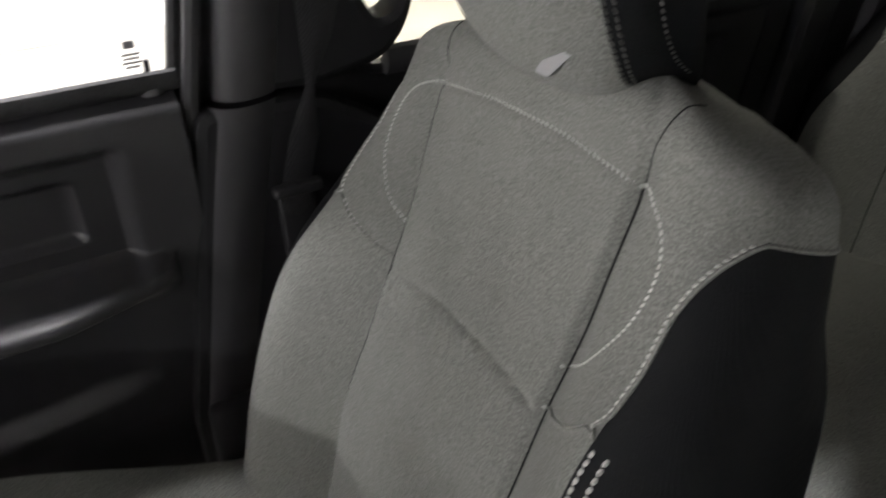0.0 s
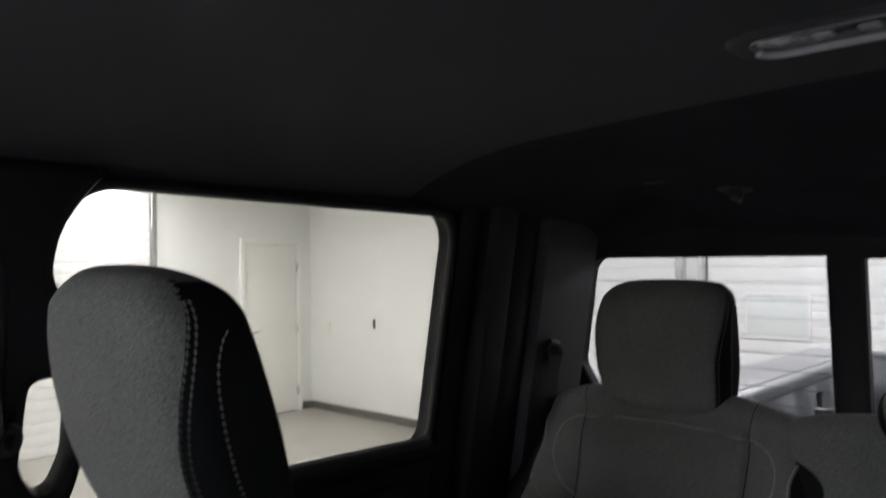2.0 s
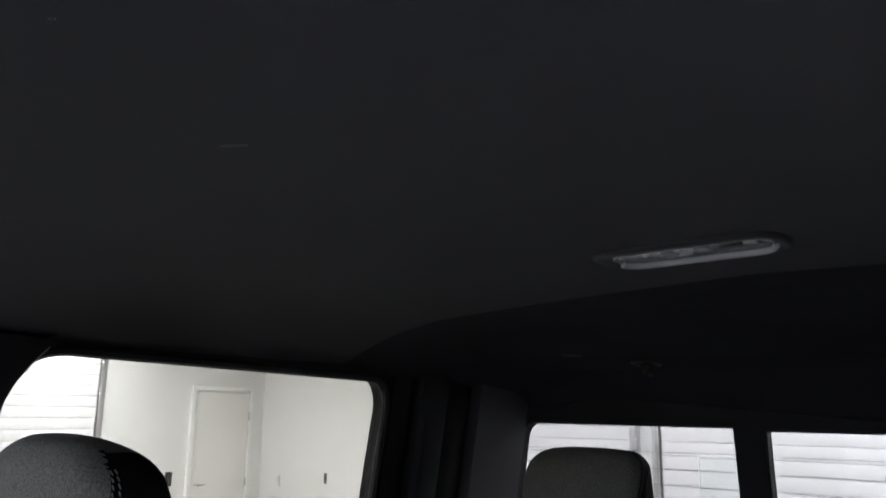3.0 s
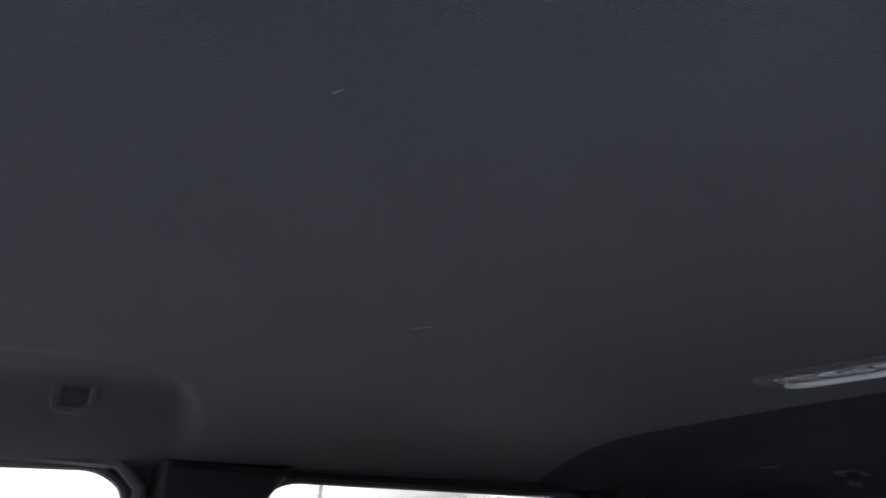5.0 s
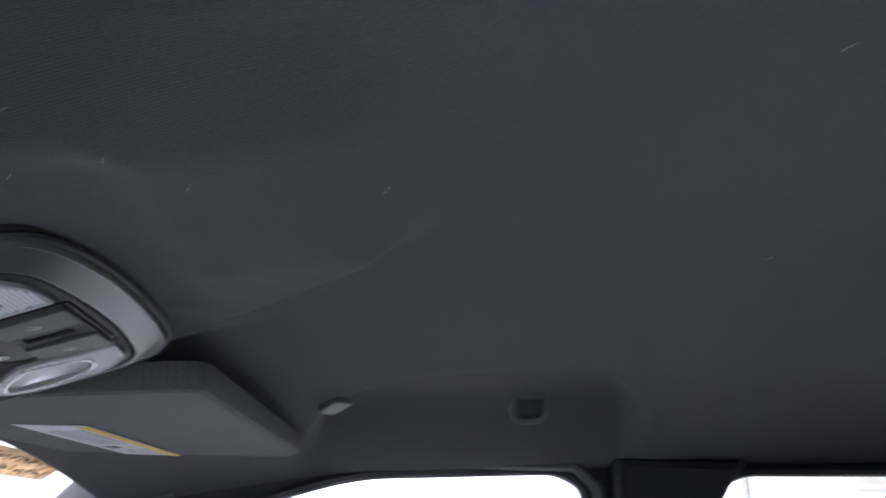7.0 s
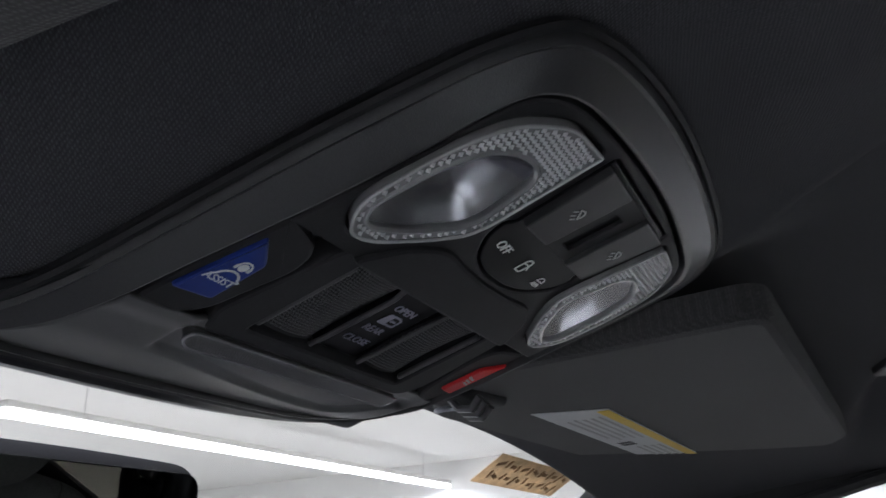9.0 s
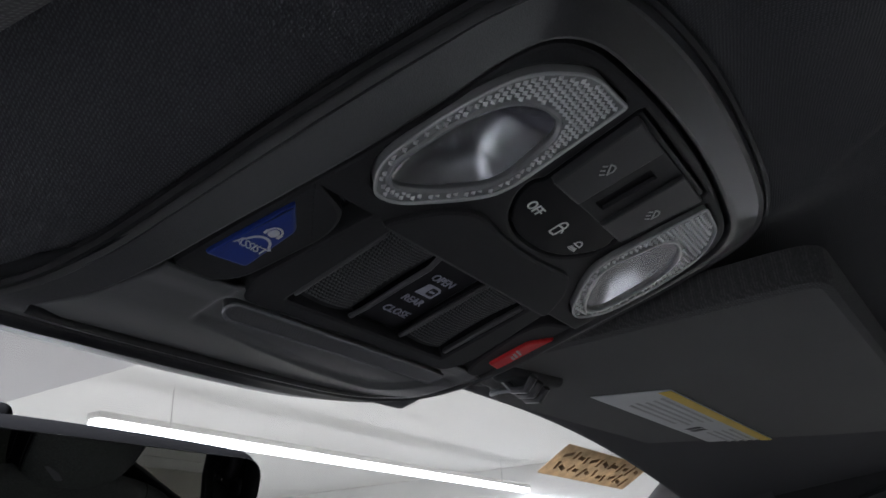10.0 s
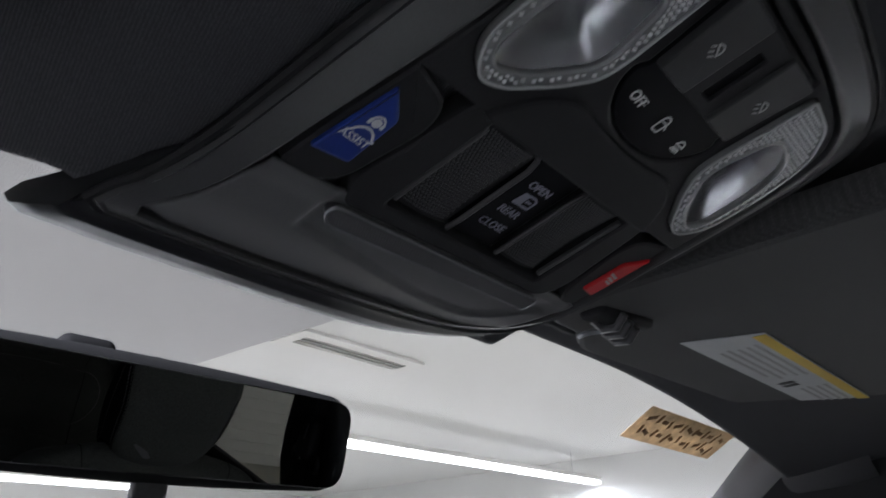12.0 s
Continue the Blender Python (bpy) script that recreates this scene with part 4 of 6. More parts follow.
def stitches(path, step, length, width, height, slant=0.0):
    """Little thread stitches along a path of (point, normal)."""
    bm = bmesh.new()
    P = [p for p, n in path]
    N = [n for p, n in path]
    L = [0.0]
    for a, b in zip(P, P[1:]):
        L.append(L[-1] + (b - a).length)
    k = 0
    s = step / 2
    while s < L[-1]:
        while L[k + 1] < s:
            k += 1
        f = (s - L[k]) / max(1e-9, L[k + 1] - L[k])
        p = P[k].lerp(P[k + 1], f)
        n = N[k].lerp(N[k + 1], f).normalized()
        t = (P[k + 1] - P[k]).normalized()
        b = n.cross(t).normalized()
        t, b = (t * math.cos(slant) + b * math.sin(slant)), (b * math.cos(slant) - t * math.sin(slant))
        ends = []
        for e, w, h in ((-0.5, 0.35, 0.0), (-0.25, 1, 1), (0.25, 1, 1), (0.5, 0.35, 0.0)):
            c = p + t * length * e
            ends.append([bm.verts.new(c + b * width * 0.5 * w - n * 0.0004), bm.verts.new(c + n * height * (0.25 + 0.75 * h)), bm.verts.new(c - b * width * 0.5 * w - n * 0.0004)])
        for u, v in zip(ends, ends[1:]):
            bm.faces.new((u[0], v[0], v[1], u[1]))
            bm.faces.new((u[1], v[1], v[2], u[2]))
        s += step
    bmesh.ops.recalc_face_normals(bm, faces=bm.faces)
    return bm


def spline(pts, n=14):
    """Catmull-Rom through 2D points."""
    out = []
    m = len(pts)
    for i in range(m - 1):
        p0, p1, p2, p3 = (Vector(pts[max(i - 1, 0)]), Vector(pts[i]), Vector(pts[i + 1]), Vector(pts[min(i + 2, m - 1)]))
        for k in range(n):
            t = k / n
            out.append(0.5 * ((2 * p1) + (p2 - p0) * t + (2 * p0 - 5 * p1 + 4 * p2 - p3) * t * t + (3 * p1 - p0 - 3 * p2 + p3) * t ** 3))
    out.append(Vector(pts[-1]))
    return out


def seat_frame(x, y, z, slope):
    """The pose of a seat back: s along x, t up the back, d forward."""
    k = math.hypot(1, slope)
    return Matrix(((1, 0, 0, x), (0, -slope / k, 1 / k, y), (0, 1 / k, slope / k, z), (0, 0, 0, 1))) @ Matrix(((1, 0, 0, 0), (0, 1, 0, 0), (0, 0, 1, 0), (0, 0, 0, 1)))


def seat_trim(sb, back):
    """Seam stitching on a seat back, on both bolsters."""
    oc = sb.c - 0.118
    top = [sb.point(s, sb.seam(s), 0.0004) for s in [(-0.124 - oc) + 2 * (0.124 + oc) * k / 40 for k in range(41)]]
    part("top_stitch", stitches(top, 0.0050, 0.0040, 0.0026, 0.0009, 0.6), THREAD, back, "pale twin stitching across the top")
    for sg in (-1, 1):
        loop = [sb.point(sg * (p.x + oc), p.y, 0.0004) for p in spline([(0.124, 0.003), (0.138, 0.0), (0.158, -0.014), (0.168, -0.042), (0.164, -0.080), (0.142, -0.118), (0.116, -0.138)])]
        part("loop_stitch", stitches(loop, 0.0050, 0.0036, 0.0021, 0.0008, 0.3), THREAD, back, "pale looped stitching on the bolster")
        edge = spline([(0.117 + oc, -0.171), (0.140 + oc, -0.163), (0.166 + oc, -0.150), (0.184 + oc, -0.134)])[:-1] + [Vector((sb.edge(t), t)) for t in [-0.134 + (PIPE_T + 0.134) * k / 40 for k in range(41)]]
        edge = [Vector((p.x - (0.006 * sstep(-0.118, -0.134, p.y) if p.y > -0.134 else 0.0), p.y)) for p in edge]
        path = [sb.point(sg * (p.x - 0.0022), p.y - 0.0004, 0.0006) for p in edge]
        part("edge_stitch", stitches(path, 0.0054, 0.0040, 0.0022, 0.0008, 0.3), THREAD, back, "pale stitching along the bolster edge")
        cord = [sb.point(sg * p.x, p.y, 0.0002)[0] for p in edge]
        W = sb.row(PIPE_T)[3]
        d0 = sb.point(sb.width(PIPE_T), PIPE_T)[0].z
        qq = sstep(-0.12, 0.0, PIPE_T)
        back_d = -0.125 + sb.row(PIPE_T)[2]
        for k in range(1, 21):
            f = k / 20
            cord.append(Vector((sg * (W + 0.0005 + 0.004 * math.sin(math.pi * f) - 0.022 * qq * f ** 4), PIPE_T - sb.droop(9.0, PIPE_T), d0 + (back_d - d0) * f)))
        out = spline([(0.125 + oc, 0.004), (0.128 + oc, 0.022), (0.138 + oc, 0.042), (0.158 + oc, 0.060), (0.180 + oc, 0.070)])
        shoulder = [sb.point(sg * p.x, p.y, -0.0002)[0] for p in out]
        part("shoulder_seam", tube(shoulder, 0.0007, 6), CLOTH_BLACK, back)
        part("piping", tube(cord, 0.0016, 7), CLOTH, back, "grey piping between cloth and side panel")
        fold = [sb.point(sg * (sb.c + 0.007 * sstep(-0.20, 0.0, t)), t, 0.0022 if sg > 0 else 0.0008)[0] for t in [0.0 - 0.44 * k / 60 for k in range(61)]]
        part("panel_seam", tube(fold, 0.0008, 6), CLOTH_BLACK, back)
        for off in (0.0, 0.009) if sg < 0 else ():
            low = [sb.point(sg * (sb.edge(t) + 0.0035 + off), t, 0.0005) for t in [-0.139 - 0.34 * k / 30 for k in range(31)]]
            part("side_stitch", stitches(low, 0.0060, 0.0050, 0.0030, 0.0012, 0.2), THREAD, back, "pale twin stitching down the bolster")


def headrest(m, label, grp, hx=0.0985, hz=0.1195, thick=0.040, lean=0.32, seam=True, soft=0.24):
    h = thing("headrest", m, label, "headrest", grp)
    r = min(0.030, thick * 0.85)

    def warp(v):
        z, x = v.z / hz, v.x / hx
        y = v.y * (1.0 - 0.14 * z) + lean * v.z + (0.003 + 0.015 * sstep(-thick, thick * 0.6, v.y)) * (1 - z * z) - 0.010 * x * x
        top = soft * 1.45 if x > 0 else soft * 0.60
        k = 1 - (top if z > 0 else min(soft, 0.23)) * abs(x) ** 2.5 * abs(z) ** 2.2
        return (v.x * k * (1 - 0.06 * sstep(0, -1, z)), y, v.z * k - 0.020 * sstep(thick * 0.6, -thick, v.y) * sstep(0.2, -1.0, z))
    def seam_deg(z):
        """How far round the front corner the black side panel begins."""
        return 27 + 13 * sstep(-0.1, -1.0, z / hz) + 44 * sstep(-0.2, 0.95, z / hz)
    bm = rbox(hx, thick, hz, r, 8, (14, 4, 12))
    edge_deg = math.degrees(math.atan(math.cos(math.pi / 4)))
    for f in bm.faces:
        c = f.calc_center_median()
        fx, fy = abs(c.x) - (hx - r), c.y - (thick - r)
        high = c.z > hz - r and fx > 0 and (fx > 0.12 * r if fy <= 0 else math.degrees(math.atan2(fx, fy)) > edge_deg)
        if fx > r * 0.54 or high or c.y < -thick * 0.75:
            f.material_index = 1
    for v in bm.verts:
        dx, dy = abs(v.co.x) - (hx - r), v.co.y - (thick - r)
        if dx > 0 and dy > 0:
            q, a, g = math.hypot(dx, dy), math.degrees(math.atan2(dx, dy)), seam_deg(v.co.z)
            a = a * g / edge_deg if a < edge_deg else g + (a - edge_deg) * (90 - g) / (90 - edge_deg)
            v.co.x, v.co.y = math.copysign(hx - r + q * math.sin(radians(a)), v.co.x), thick - r + q * math.cos(radians(a))
    for v in bm.verts:
        v.co = warp(v.co)
    part("cushion", bm, [CLOTH, CLOTH_BLACK], h)
    if seam:
        for sg in (-1, 1):
            def on(z, deg, lift=0.0005):
                """A point on the rounded front corner, turned deg from the front."""
                a, q = radians(deg), clampf((abs(z) - (hz - r)) / r, 0, 0.999)
                cf = math.sqrt(1 - q * q)
                n = Vector((math.sin(a) * cf, math.cos(a) * cf, math.copysign(q, z)))
                v = Vector((hx - r, thick - r, clampf(z, -(hz - r), hz - r))) + n * (r + lift)
                w = Vector(warp(Vector((sg * v.x, v.y, v.z))))
                return w, Vector((sg * n.x, n.y, n.z))

            def pt(z, y):
                v = warp(Vector((sg * hx, y, z)))
                return Vector((v[0] + sg * 0.0006, v[1], v[2])), Vector((sg, 0, 0))
            for deg in (3, 13):
                path = [on(hz * q, min(88, seam_deg(hz * q) + deg)) for q in [-0.93 + 1.84 * k / 42 for k in range(43)]]
                part("seam_stitch", stitches(path, 0.0058, 0.0048, 0.0018, 0.0012, 0.3), THREAD_GREY, h)
            curve = spline([(hz * 0.70, -thick * 0.20), (hz * 0.60, thick * 0.00), (hz * 0.38, thick * 0.20), (0, thick * 0.28), (-hz * 0.36, thick * 0.22), (-hz * 0.64, -thick * 0.02), (-hz * 0.78, -thick * 0.36)])
            part("side_stitch", stitches([pt(p.x, p.y) for p in curve], 0.0058, 0.0046, 0.0016, 0.0011, 0.3), THREAD_GREY, h)
    for sx in (-1, 1):
        part("post", moved(tube([(0, 0, 0), (0, -0.006, -0.06)], 0.006, 10), pose(sx * 0.07, lean * -hz, -hz + 0.004)), STEEL, h, "steel headrest post")
    return h


def front_seat(x, label, hx):
    sb = SeatBack()
    m = seat_frame(x, 0.0, 1.535, 0.36)
    seat = thing("front_seat", pose(x, 0.25, 0.82), label, "car seat")
    inv = seat.matrix_world.inverted()
    back = part("backrest", sb.build(), [CLOTH, CLOTH_BLACK], seat, "grey cloth backrest with black sides")
    back.matrix_local = inv @ m
    seat_trim(sb, back)
    # side plastic shield at the foot of the back
    part("recliner_cover", moved(rbox(0.012, 0.05, 0.06, 0.012, 4, (1, 2, 2)), inv @ pose(x + 0.272, 0.19, 1.10)), TRIM, seat)

    def warp(v):
        a = abs(v.x) / 0.27
        bol = 0.030 * sstep(0.45, 0.80, a) - 0.05 * sstep(0.86, 1.0, a)
        z = v.z + (bol if v.z > 0 else 0) + 0.042 - 0.13 * sstep(0.12, -0.28, v.y)
        return (v.x, v.y, z)
    cushion = part("cushion", moved(rbox(0.27, 0.28, 0.085, 0.05, 6, (30, 10, 3), warp), inv @ pose(x, 0.42, 1.065)), CLOTH, seat, "grey cloth seat cushion")
    part("seat_base", moved(rbox(0.22, 0.24, 0.08, 0.02, 3, (1, 1, 1)), inv @ pose(x, 0.40, 0.90)), TRIM, seat)
    hr = headrest(pose(x - 0.0200, -0.010, 1.6785, 0, -3 if x > 0 else 0, hx), "grey cloth front headrest with black stitched side panels", "headrests")
    if x < 0:
        return seat
    tab = prism(round_poly([(-0.036, 0.007), (-0.008, 0.000), (0.008, -0.004), (0.016, 0.003), (0.004, 0.008)], 0.002, 3), -0.0008, 0.0008, 0.0004)
    part("closure_flap", moved(tab, pose(-0.034, 0.026, -0.086, 70, 30, 0)), INK, hr, "loose pale triangular flap under the headrest")
    return seat


front_seat(0.4385, "grey cloth front passenger seat with pale stitching", 5)
front_seat(-0.445, "grey cloth driver seat with black side panels", 0)


def rear_bench():
    bench = thing("rear_bench", pose(0.3, -0.6, 0.82), "grey cloth rear bench seat with pale stitching", "car seat")
    inv = bench.matrix_world.inverted()
    sb = SeatBack(width=0.285, top=0.235, bol=0.045, low=-0.52, seam_at=0.135, rib=0.0034)
    back = part("backrest", sb.build(110, 12, 110), [CLOTH, CLOTH_BLACK], bench, "grey cloth outer backrest")
    back.matrix_local = inv @ seat_frame(0.435, -0.838, 1.532, 0.30)
    seat_trim(sb, back)
    sm = SeatBack(width=0.285, top=0.300, bol=0.010, low=-0.52)
    mid = part("backrest", sm.build(70, 8, 80), [CLOTH, CLOTH_BLACK], bench, "grey cloth middle backrest")
    mid.matrix_local = inv @ seat_frame(-0.005, -0.842, 1.528, 0.30)

    def warp(v):
        return (v.x, v.y, v.z + 0.012 * math.cos(v.x * 14) * (1 if v.z > 0 else 0))
    part("cushion", moved(rbox(0.285, 0.25, 0.07, 0.045, 6, (20, 10, 3), warp), inv @ pose(0.435, -0.50, 1.05)), CLOTH, bench, "grey cloth rear cushion")
    part("cushion", moved(rbox(0.155, 0.25, 0.07, 0.045, 6, (10, 10, 3)), inv @ pose(-0.008, -0.50, 1.05)), CLOTH, bench)
    headrest(pose(0.442, -0.875, 1.651), "dark grey cloth rear outer headrest", "headrests", 0.117, 0.112, 0.036, 0.05, True, 0.12)
    headrest(pose(0.02, -0.885, 1.585), "dark grey cloth rear middle headrest", "headrests", 0.11, 0.06, 0.040, 0.05, False)
    # belt buckle on the bench
    bk = thing("belt_buckle", pose(0.285, -0.54, 1.115), "black belt buckle with a red release button", "buckle")
    part("body", moved(rbox(0.020, 0.038, 0.014, 0.006, 3, (1, 2, 1)), pose(0, 0, 0.02, 25)), RUBBER, bk)
    part("button", moved(rbox(0.014, 0.008, 0.010, 0.003, 2, (1, 1, 1)), pose(0, 0.036, 0.034, 25)), RED, bk, "red release button")
    # tether latch behind the bench
    la = thing("tether_latch", pose(0.222, -0.950, 1.514), "steel tether latch with black straps behind the bench", "latch")
    part("hook_plate", prism(round_poly([(-0.011, 0), (0.011, 0), (0.013, 0.034), (-0.013, 0.034)], 0.004), -0.002, 0.003, 0.001), STEEL, la).matrix_local = pose(0, 0, 0.020, 80)
    for sx in (-1, 1):
        part("tongue", moved(rbox(0.012, 0.003, 0.007, 0.002, 2, (1, 1, 1)), pose(sx * 0.030, 0.002, 0.022, 0, sx * 25)), STEEL, la)
        part("strap", moved(rbox(0.040, 0.0016, 0.009, 0.001, 1, (4, 1, 1)), pose(sx * 0.052, 0, 0.010, 0, sx * 14)), WEB, la)
    part("buckle_bar", moved(rbox(0.034, 0.008, 0.008, 0.004, 3, (2, 1, 1)), pose(0, 0, 0.012)), RUBBER, la)
    part("anchor", moved(tube([(0, 0, -0.20), (0, 0, 0.012)], 0.004), pose(0, -0.002, 0)), STEEL, la)
    return bench


rear_bench()


# ---- overhead console ----
def ring_at(pts, n=180, centre=(-4.0, 0.0)):
    """A smooth closed outline through control points (x, y, h in mm), as n points seen at even angles from its centre."""
    m = len(pts)
    fine = []
    for i in range(m):
        p0, p1, p2, p3 = (Vector(pts[(i + k) % m]) for k in (-1, 0, 1, 2))
        for k in range(12):
            t = k / 12
            fine.append(0.5 * ((2 * p1) + (p2 - p0) * t + (2 * p0 - 5 * p1 + 4 * p2 - p3) * t * t + (3 * p1 - p0 - 3 * p2 + p3) * t ** 3))
    ang = [math.atan2(p.y - centre[1], p.x - centre[0]) for p in fine]
    out = []
    for k in range(n):
        a = -math.pi + 2 * math.pi * (k + 0.5) / n
        for i in range(len(fine)):
            d0 = (ang[i - 1] - a + math.pi) % (2 * math.pi) - math.pi
            d1 = (ang[i] - a + math.pi) % (2 * math.pi) - math.pi
            if d0 * d1 <= 0 and abs(d0 - d1) < 1:
                f = d0 / (d0 - d1) if d0 != d1 else 0
                out.append((fine[i - 1].lerp(fine[i], f)) * 0.001)
                break
    return out


CON_OUT = [(-116, -98, -8), (-109, -77, -6), (-105, -56, -5), (-103, -38, -5), (-101, -13, -5), (-98, 21, -5), (-94, 52, -5), (-91, 68, -5), (-84, 84, -5), (-72, 91, -5), (-50, 96, -5), (-18, 99, -5),
           (18, 99, -5), (52, 97, -5), (76, 93, -5), (91, 85, -5), (98, 72, -5), (101, 48, -5), (101, 10, -5), (98, -42, -6), (95, -66, -7), (86, -83, -8), (68, -93, -8), (38, -99, -8), (-12, -101, -8), (-66, -101, -8), (-100, -100.5, -8)]
CON_IN = [(-106, -91, -6), (-98, -70, -2), (-94, -49, 0), (-90.5, -27, 0), (-87, -6, 0), (-83.5, 17, 0), (-81, 43, 0), (-80.5, 60, 0), (-77, 72, 0), (-66, 79.5, 0), (-46, 83, 0), (-18, 85, 0), (14, 85, 0),
          (48, 82, 0), (67, 78, 0), (78, 69, 0), (82, 54, 0), (84, 30, 0), (84.5, 0, 0), (84, -30, 0), (82, -56, -1), (77, -72, -4), (64, -84, -6), (36, -92, -6), (-12, -94.5, -6), (-66, -95, -6), (-94, -94, -6)]


def overhead_console():
    c = thing("overhead_console", CON_M, "black plastic overhead console with reading lamps and buttons", "overhead console")
    po, pi = ring_at(CON_OUT), ring_at(CON_IN)

    def blend(f, dh, grow=0.0):
        r = []
        for a, b in zip(po, pi):
            v = a.lerp(b, f)
            g = Vector((a.x + 0.004, a.y, 0)).normalized() * grow
            r.append((v.x + g.x, v.y + g.y, v.z + dh))
        return r
    rings = [blend(0, -0.028, 0.001), blend(0, -0.006, 0.001), blend(0, -0.0022, 0.0006), blend(0.03, -0.0006), blend(0.07, 0.0), blend(0.11, -0.0004), blend(0.17, -0.0011), blend(0.45, -0.0006), blend(0.75, 0.0002), blend(0.90, 0.0004), blend(0.965, -0.0002), blend(1.0, -0.0016), blend(1.0, -0.008)]
    bm = grid_bm(rings, closed=True)
    bmesh.ops.recalc_face_normals(bm, faces=bm.faces)
    part("housing", bm, RIM, c, "matte dark grey console rim")
    # black bead draws the shadow gap between rim and headliner
    bead = tube([Vector(p) for p in blend(-0.02, -0.0030, 0.0016)], 0.0016, 6, True)
    part("gap_shade_bead", bead, BLACK, c, "black bead standing in for the shadow gap at the headliner")

    def gasket(out, up):
        r = []
        for a in [p for p in po if p.y < -0.060 or (p.x < 0 and p.y < -0.045)]:
            w = 1.0 - 0.35 * sstep(0.02, 0.085, a.x) - 0.40 * sstep(0.080, 0.098, a.x)
            if a.x < 0:
                w *= sstep(-0.046, -0.090, a.y)
            n = Vector((0.35 * a.x, a.y, 0)).normalized()
            r.append((a.x + n.x * out * w, a.y + n.y * out * w, a.z - 0.0012 - up * w))
        return r
    rows = [gasket(o, u) for o, u in ((-0.002, 0.0), (0.004, 0.0015), (0.009, 0.0034), (0.012, 0.0036), (0.015, 0.0054), (0.023, 0.0096), (0.030, 0.0135), (0.032, 0.018))]
    if (Vector(rows[0][0]) - Vector(rows[0][-1])).length < 0.03:
        k = max(range(1, len(rows[0])), key=lambda q: (Vector(rows[0][q]) - Vector(rows[0][q - 1])).length)
        rows = [r[k:] + r[:k] for r in rows]
    part("front_gasket", grid_bm(rows), BLACK_GLOSS, c, "black ridged gasket between console and windshield")

    def mir(poly):
        return [Vector((-p[0], p[1])) for p in poly][::-1]
    lens_out = round_poly([(-0.0390, 0.0768), (-0.0590, 0.0752), (-0.0735, 0.0640), (-0.0785, 0.0430), (-0.0780, 0.0180), (-0.0680, 0.0085), (-0.0590, 0.0108), (-0.0450, 0.0225), (-0.0372, 0.0315), (-0.0362, 0.0400)],
                          [0.0012, 0.006, 0.008, 0.010, 0.007, 0.005, 0.006, 0.008, 0.005, 0.006], 4)
    lens_in = round_poly([(-0.0738, 0.0200), (-0.0678, 0.0138), (-0.0560, 0.0190), (-0.0428, 0.0320), (-0.0412, 0.0385), (-0.0452, 0.0570), (-0.0500, 0.0605), (-0.0600, 0.0597), (-0.0680, 0.0545), (-0.0730, 0.0420)],
                         [0.004, 0.004, 0.006, 0.004, 0.004, 0.006, 0.005, 0.006, 0.008, 0.010], 4)
    unit = round_poly([(-0.0315, 0.0795), (0.0315, 0.0795), (0.0278, 0.0445), (0.0305, 0.0415), (0.0285, 0.0350), (0.0200, 0.0268), (0.0080, 0.0232), (-0.0080, 0.0232), (-0.0200, 0.0268), (-0.0285, 0.0350), (-0.0305, 0.0415), (-0.0278, 0.0445)],
                      [0.002, 0.002, 0.001, 0.002, 0.006, 0.006, 0.006, 0.006, 0.006, 0.006, 0.002, 0.001], 4)
    # main face: one moulded sheet that sinks to the switches and turns up towards the glass
    face = [Vector((p.x, p.y)) for p in inset_poly([(q.x, q.y) for q in pi], 0.0014) if p.y > -0.0005]
    part("upper_panel", prism(face, -0.008, -0.0010, 0.0012, [inset_poly(lens_out, -0.0006), inset_poly(mir(lens_out), -0.0006), inset_poly(unit, -0.0006)]), BLACK, c)
    boss = round_poly([(-0.0560, 0.0000), (0.0560, 0.0000), (0.0450, 0.0165), (0.0330, 0.0235), (0.0180, 0.0215), (0.0, 0.0205), (-0.0180, 0.0215), (-0.0330, 0.0235), (-0.0450, 0.0165)], 0.006, 4)
    part("centre_boss", prism(boss, -0.004, 0.0006, 0.0016), BLACK, c)

    def inside(poly, x, y):
        r = False
        for i in range(len(poly)):
            a, b = poly[i - 1], poly[i]
            if (a[1] > y) != (b[1] > y) and x < (b[0] - a[0]) * (y - a[1]) / (b[1] - a[1]) + a[0]:
                r = not r
        return r
    for flip in (False, True):
        lo, li = (mir(lens_out), mir(lens_in)) if flip else (lens_out, lens_in)
        lamp = part("reading_lamp", prism(lo, -0.004, 0.0004, 0.0007, [inset_poly(li, 0.0002)]), LAMP_CLEAR, c, "clear ribbed reading lamp lens")
        cx, cy = sum(p[0] for p in li) / len(li), sum(p[1] for p in li) / len(li)
        bowl = []
        for q in (1.0, 0.97, 0.92, 0.84, 0.76, 0.68, 0.6, 0.52, 0.44, 0.36, 0.28, 0.2, 0.12, 0.03):
            row = []
            for p in li:
                dx, dy = (p[0] - cx) * q, (p[1] - cy) * q
                dent = 0.0014 * math.exp(-(((dx - 0.002) / 0.006) ** 2 + ((dy + 0.006) / 0.004) ** 2)) - 0.0012 * math.exp(-((dx / 0.009) ** 2 + ((dy - 0.011) / 0.008) ** 2))
                row.append((cx + dx, cy + dy, -0.0015 - 0.0105 * (1 - q ** 2.0) + dent * (1 - q)))
            bowl.append(row)
        bw = grid_bm(bowl, closed=True)
        bmesh.ops.recalc_face_normals(bw, faces=bw.faces)
        part("reflector", bw, REFLECTOR, lamp, "satin metal lamp reflector")
        part("lamp_window", prism(inset_poly(li, -0.0002), -0.0006, 0.0003, 0.0002), LAMP_GLASS, lamp, "clear lamp window over a dull reflector")
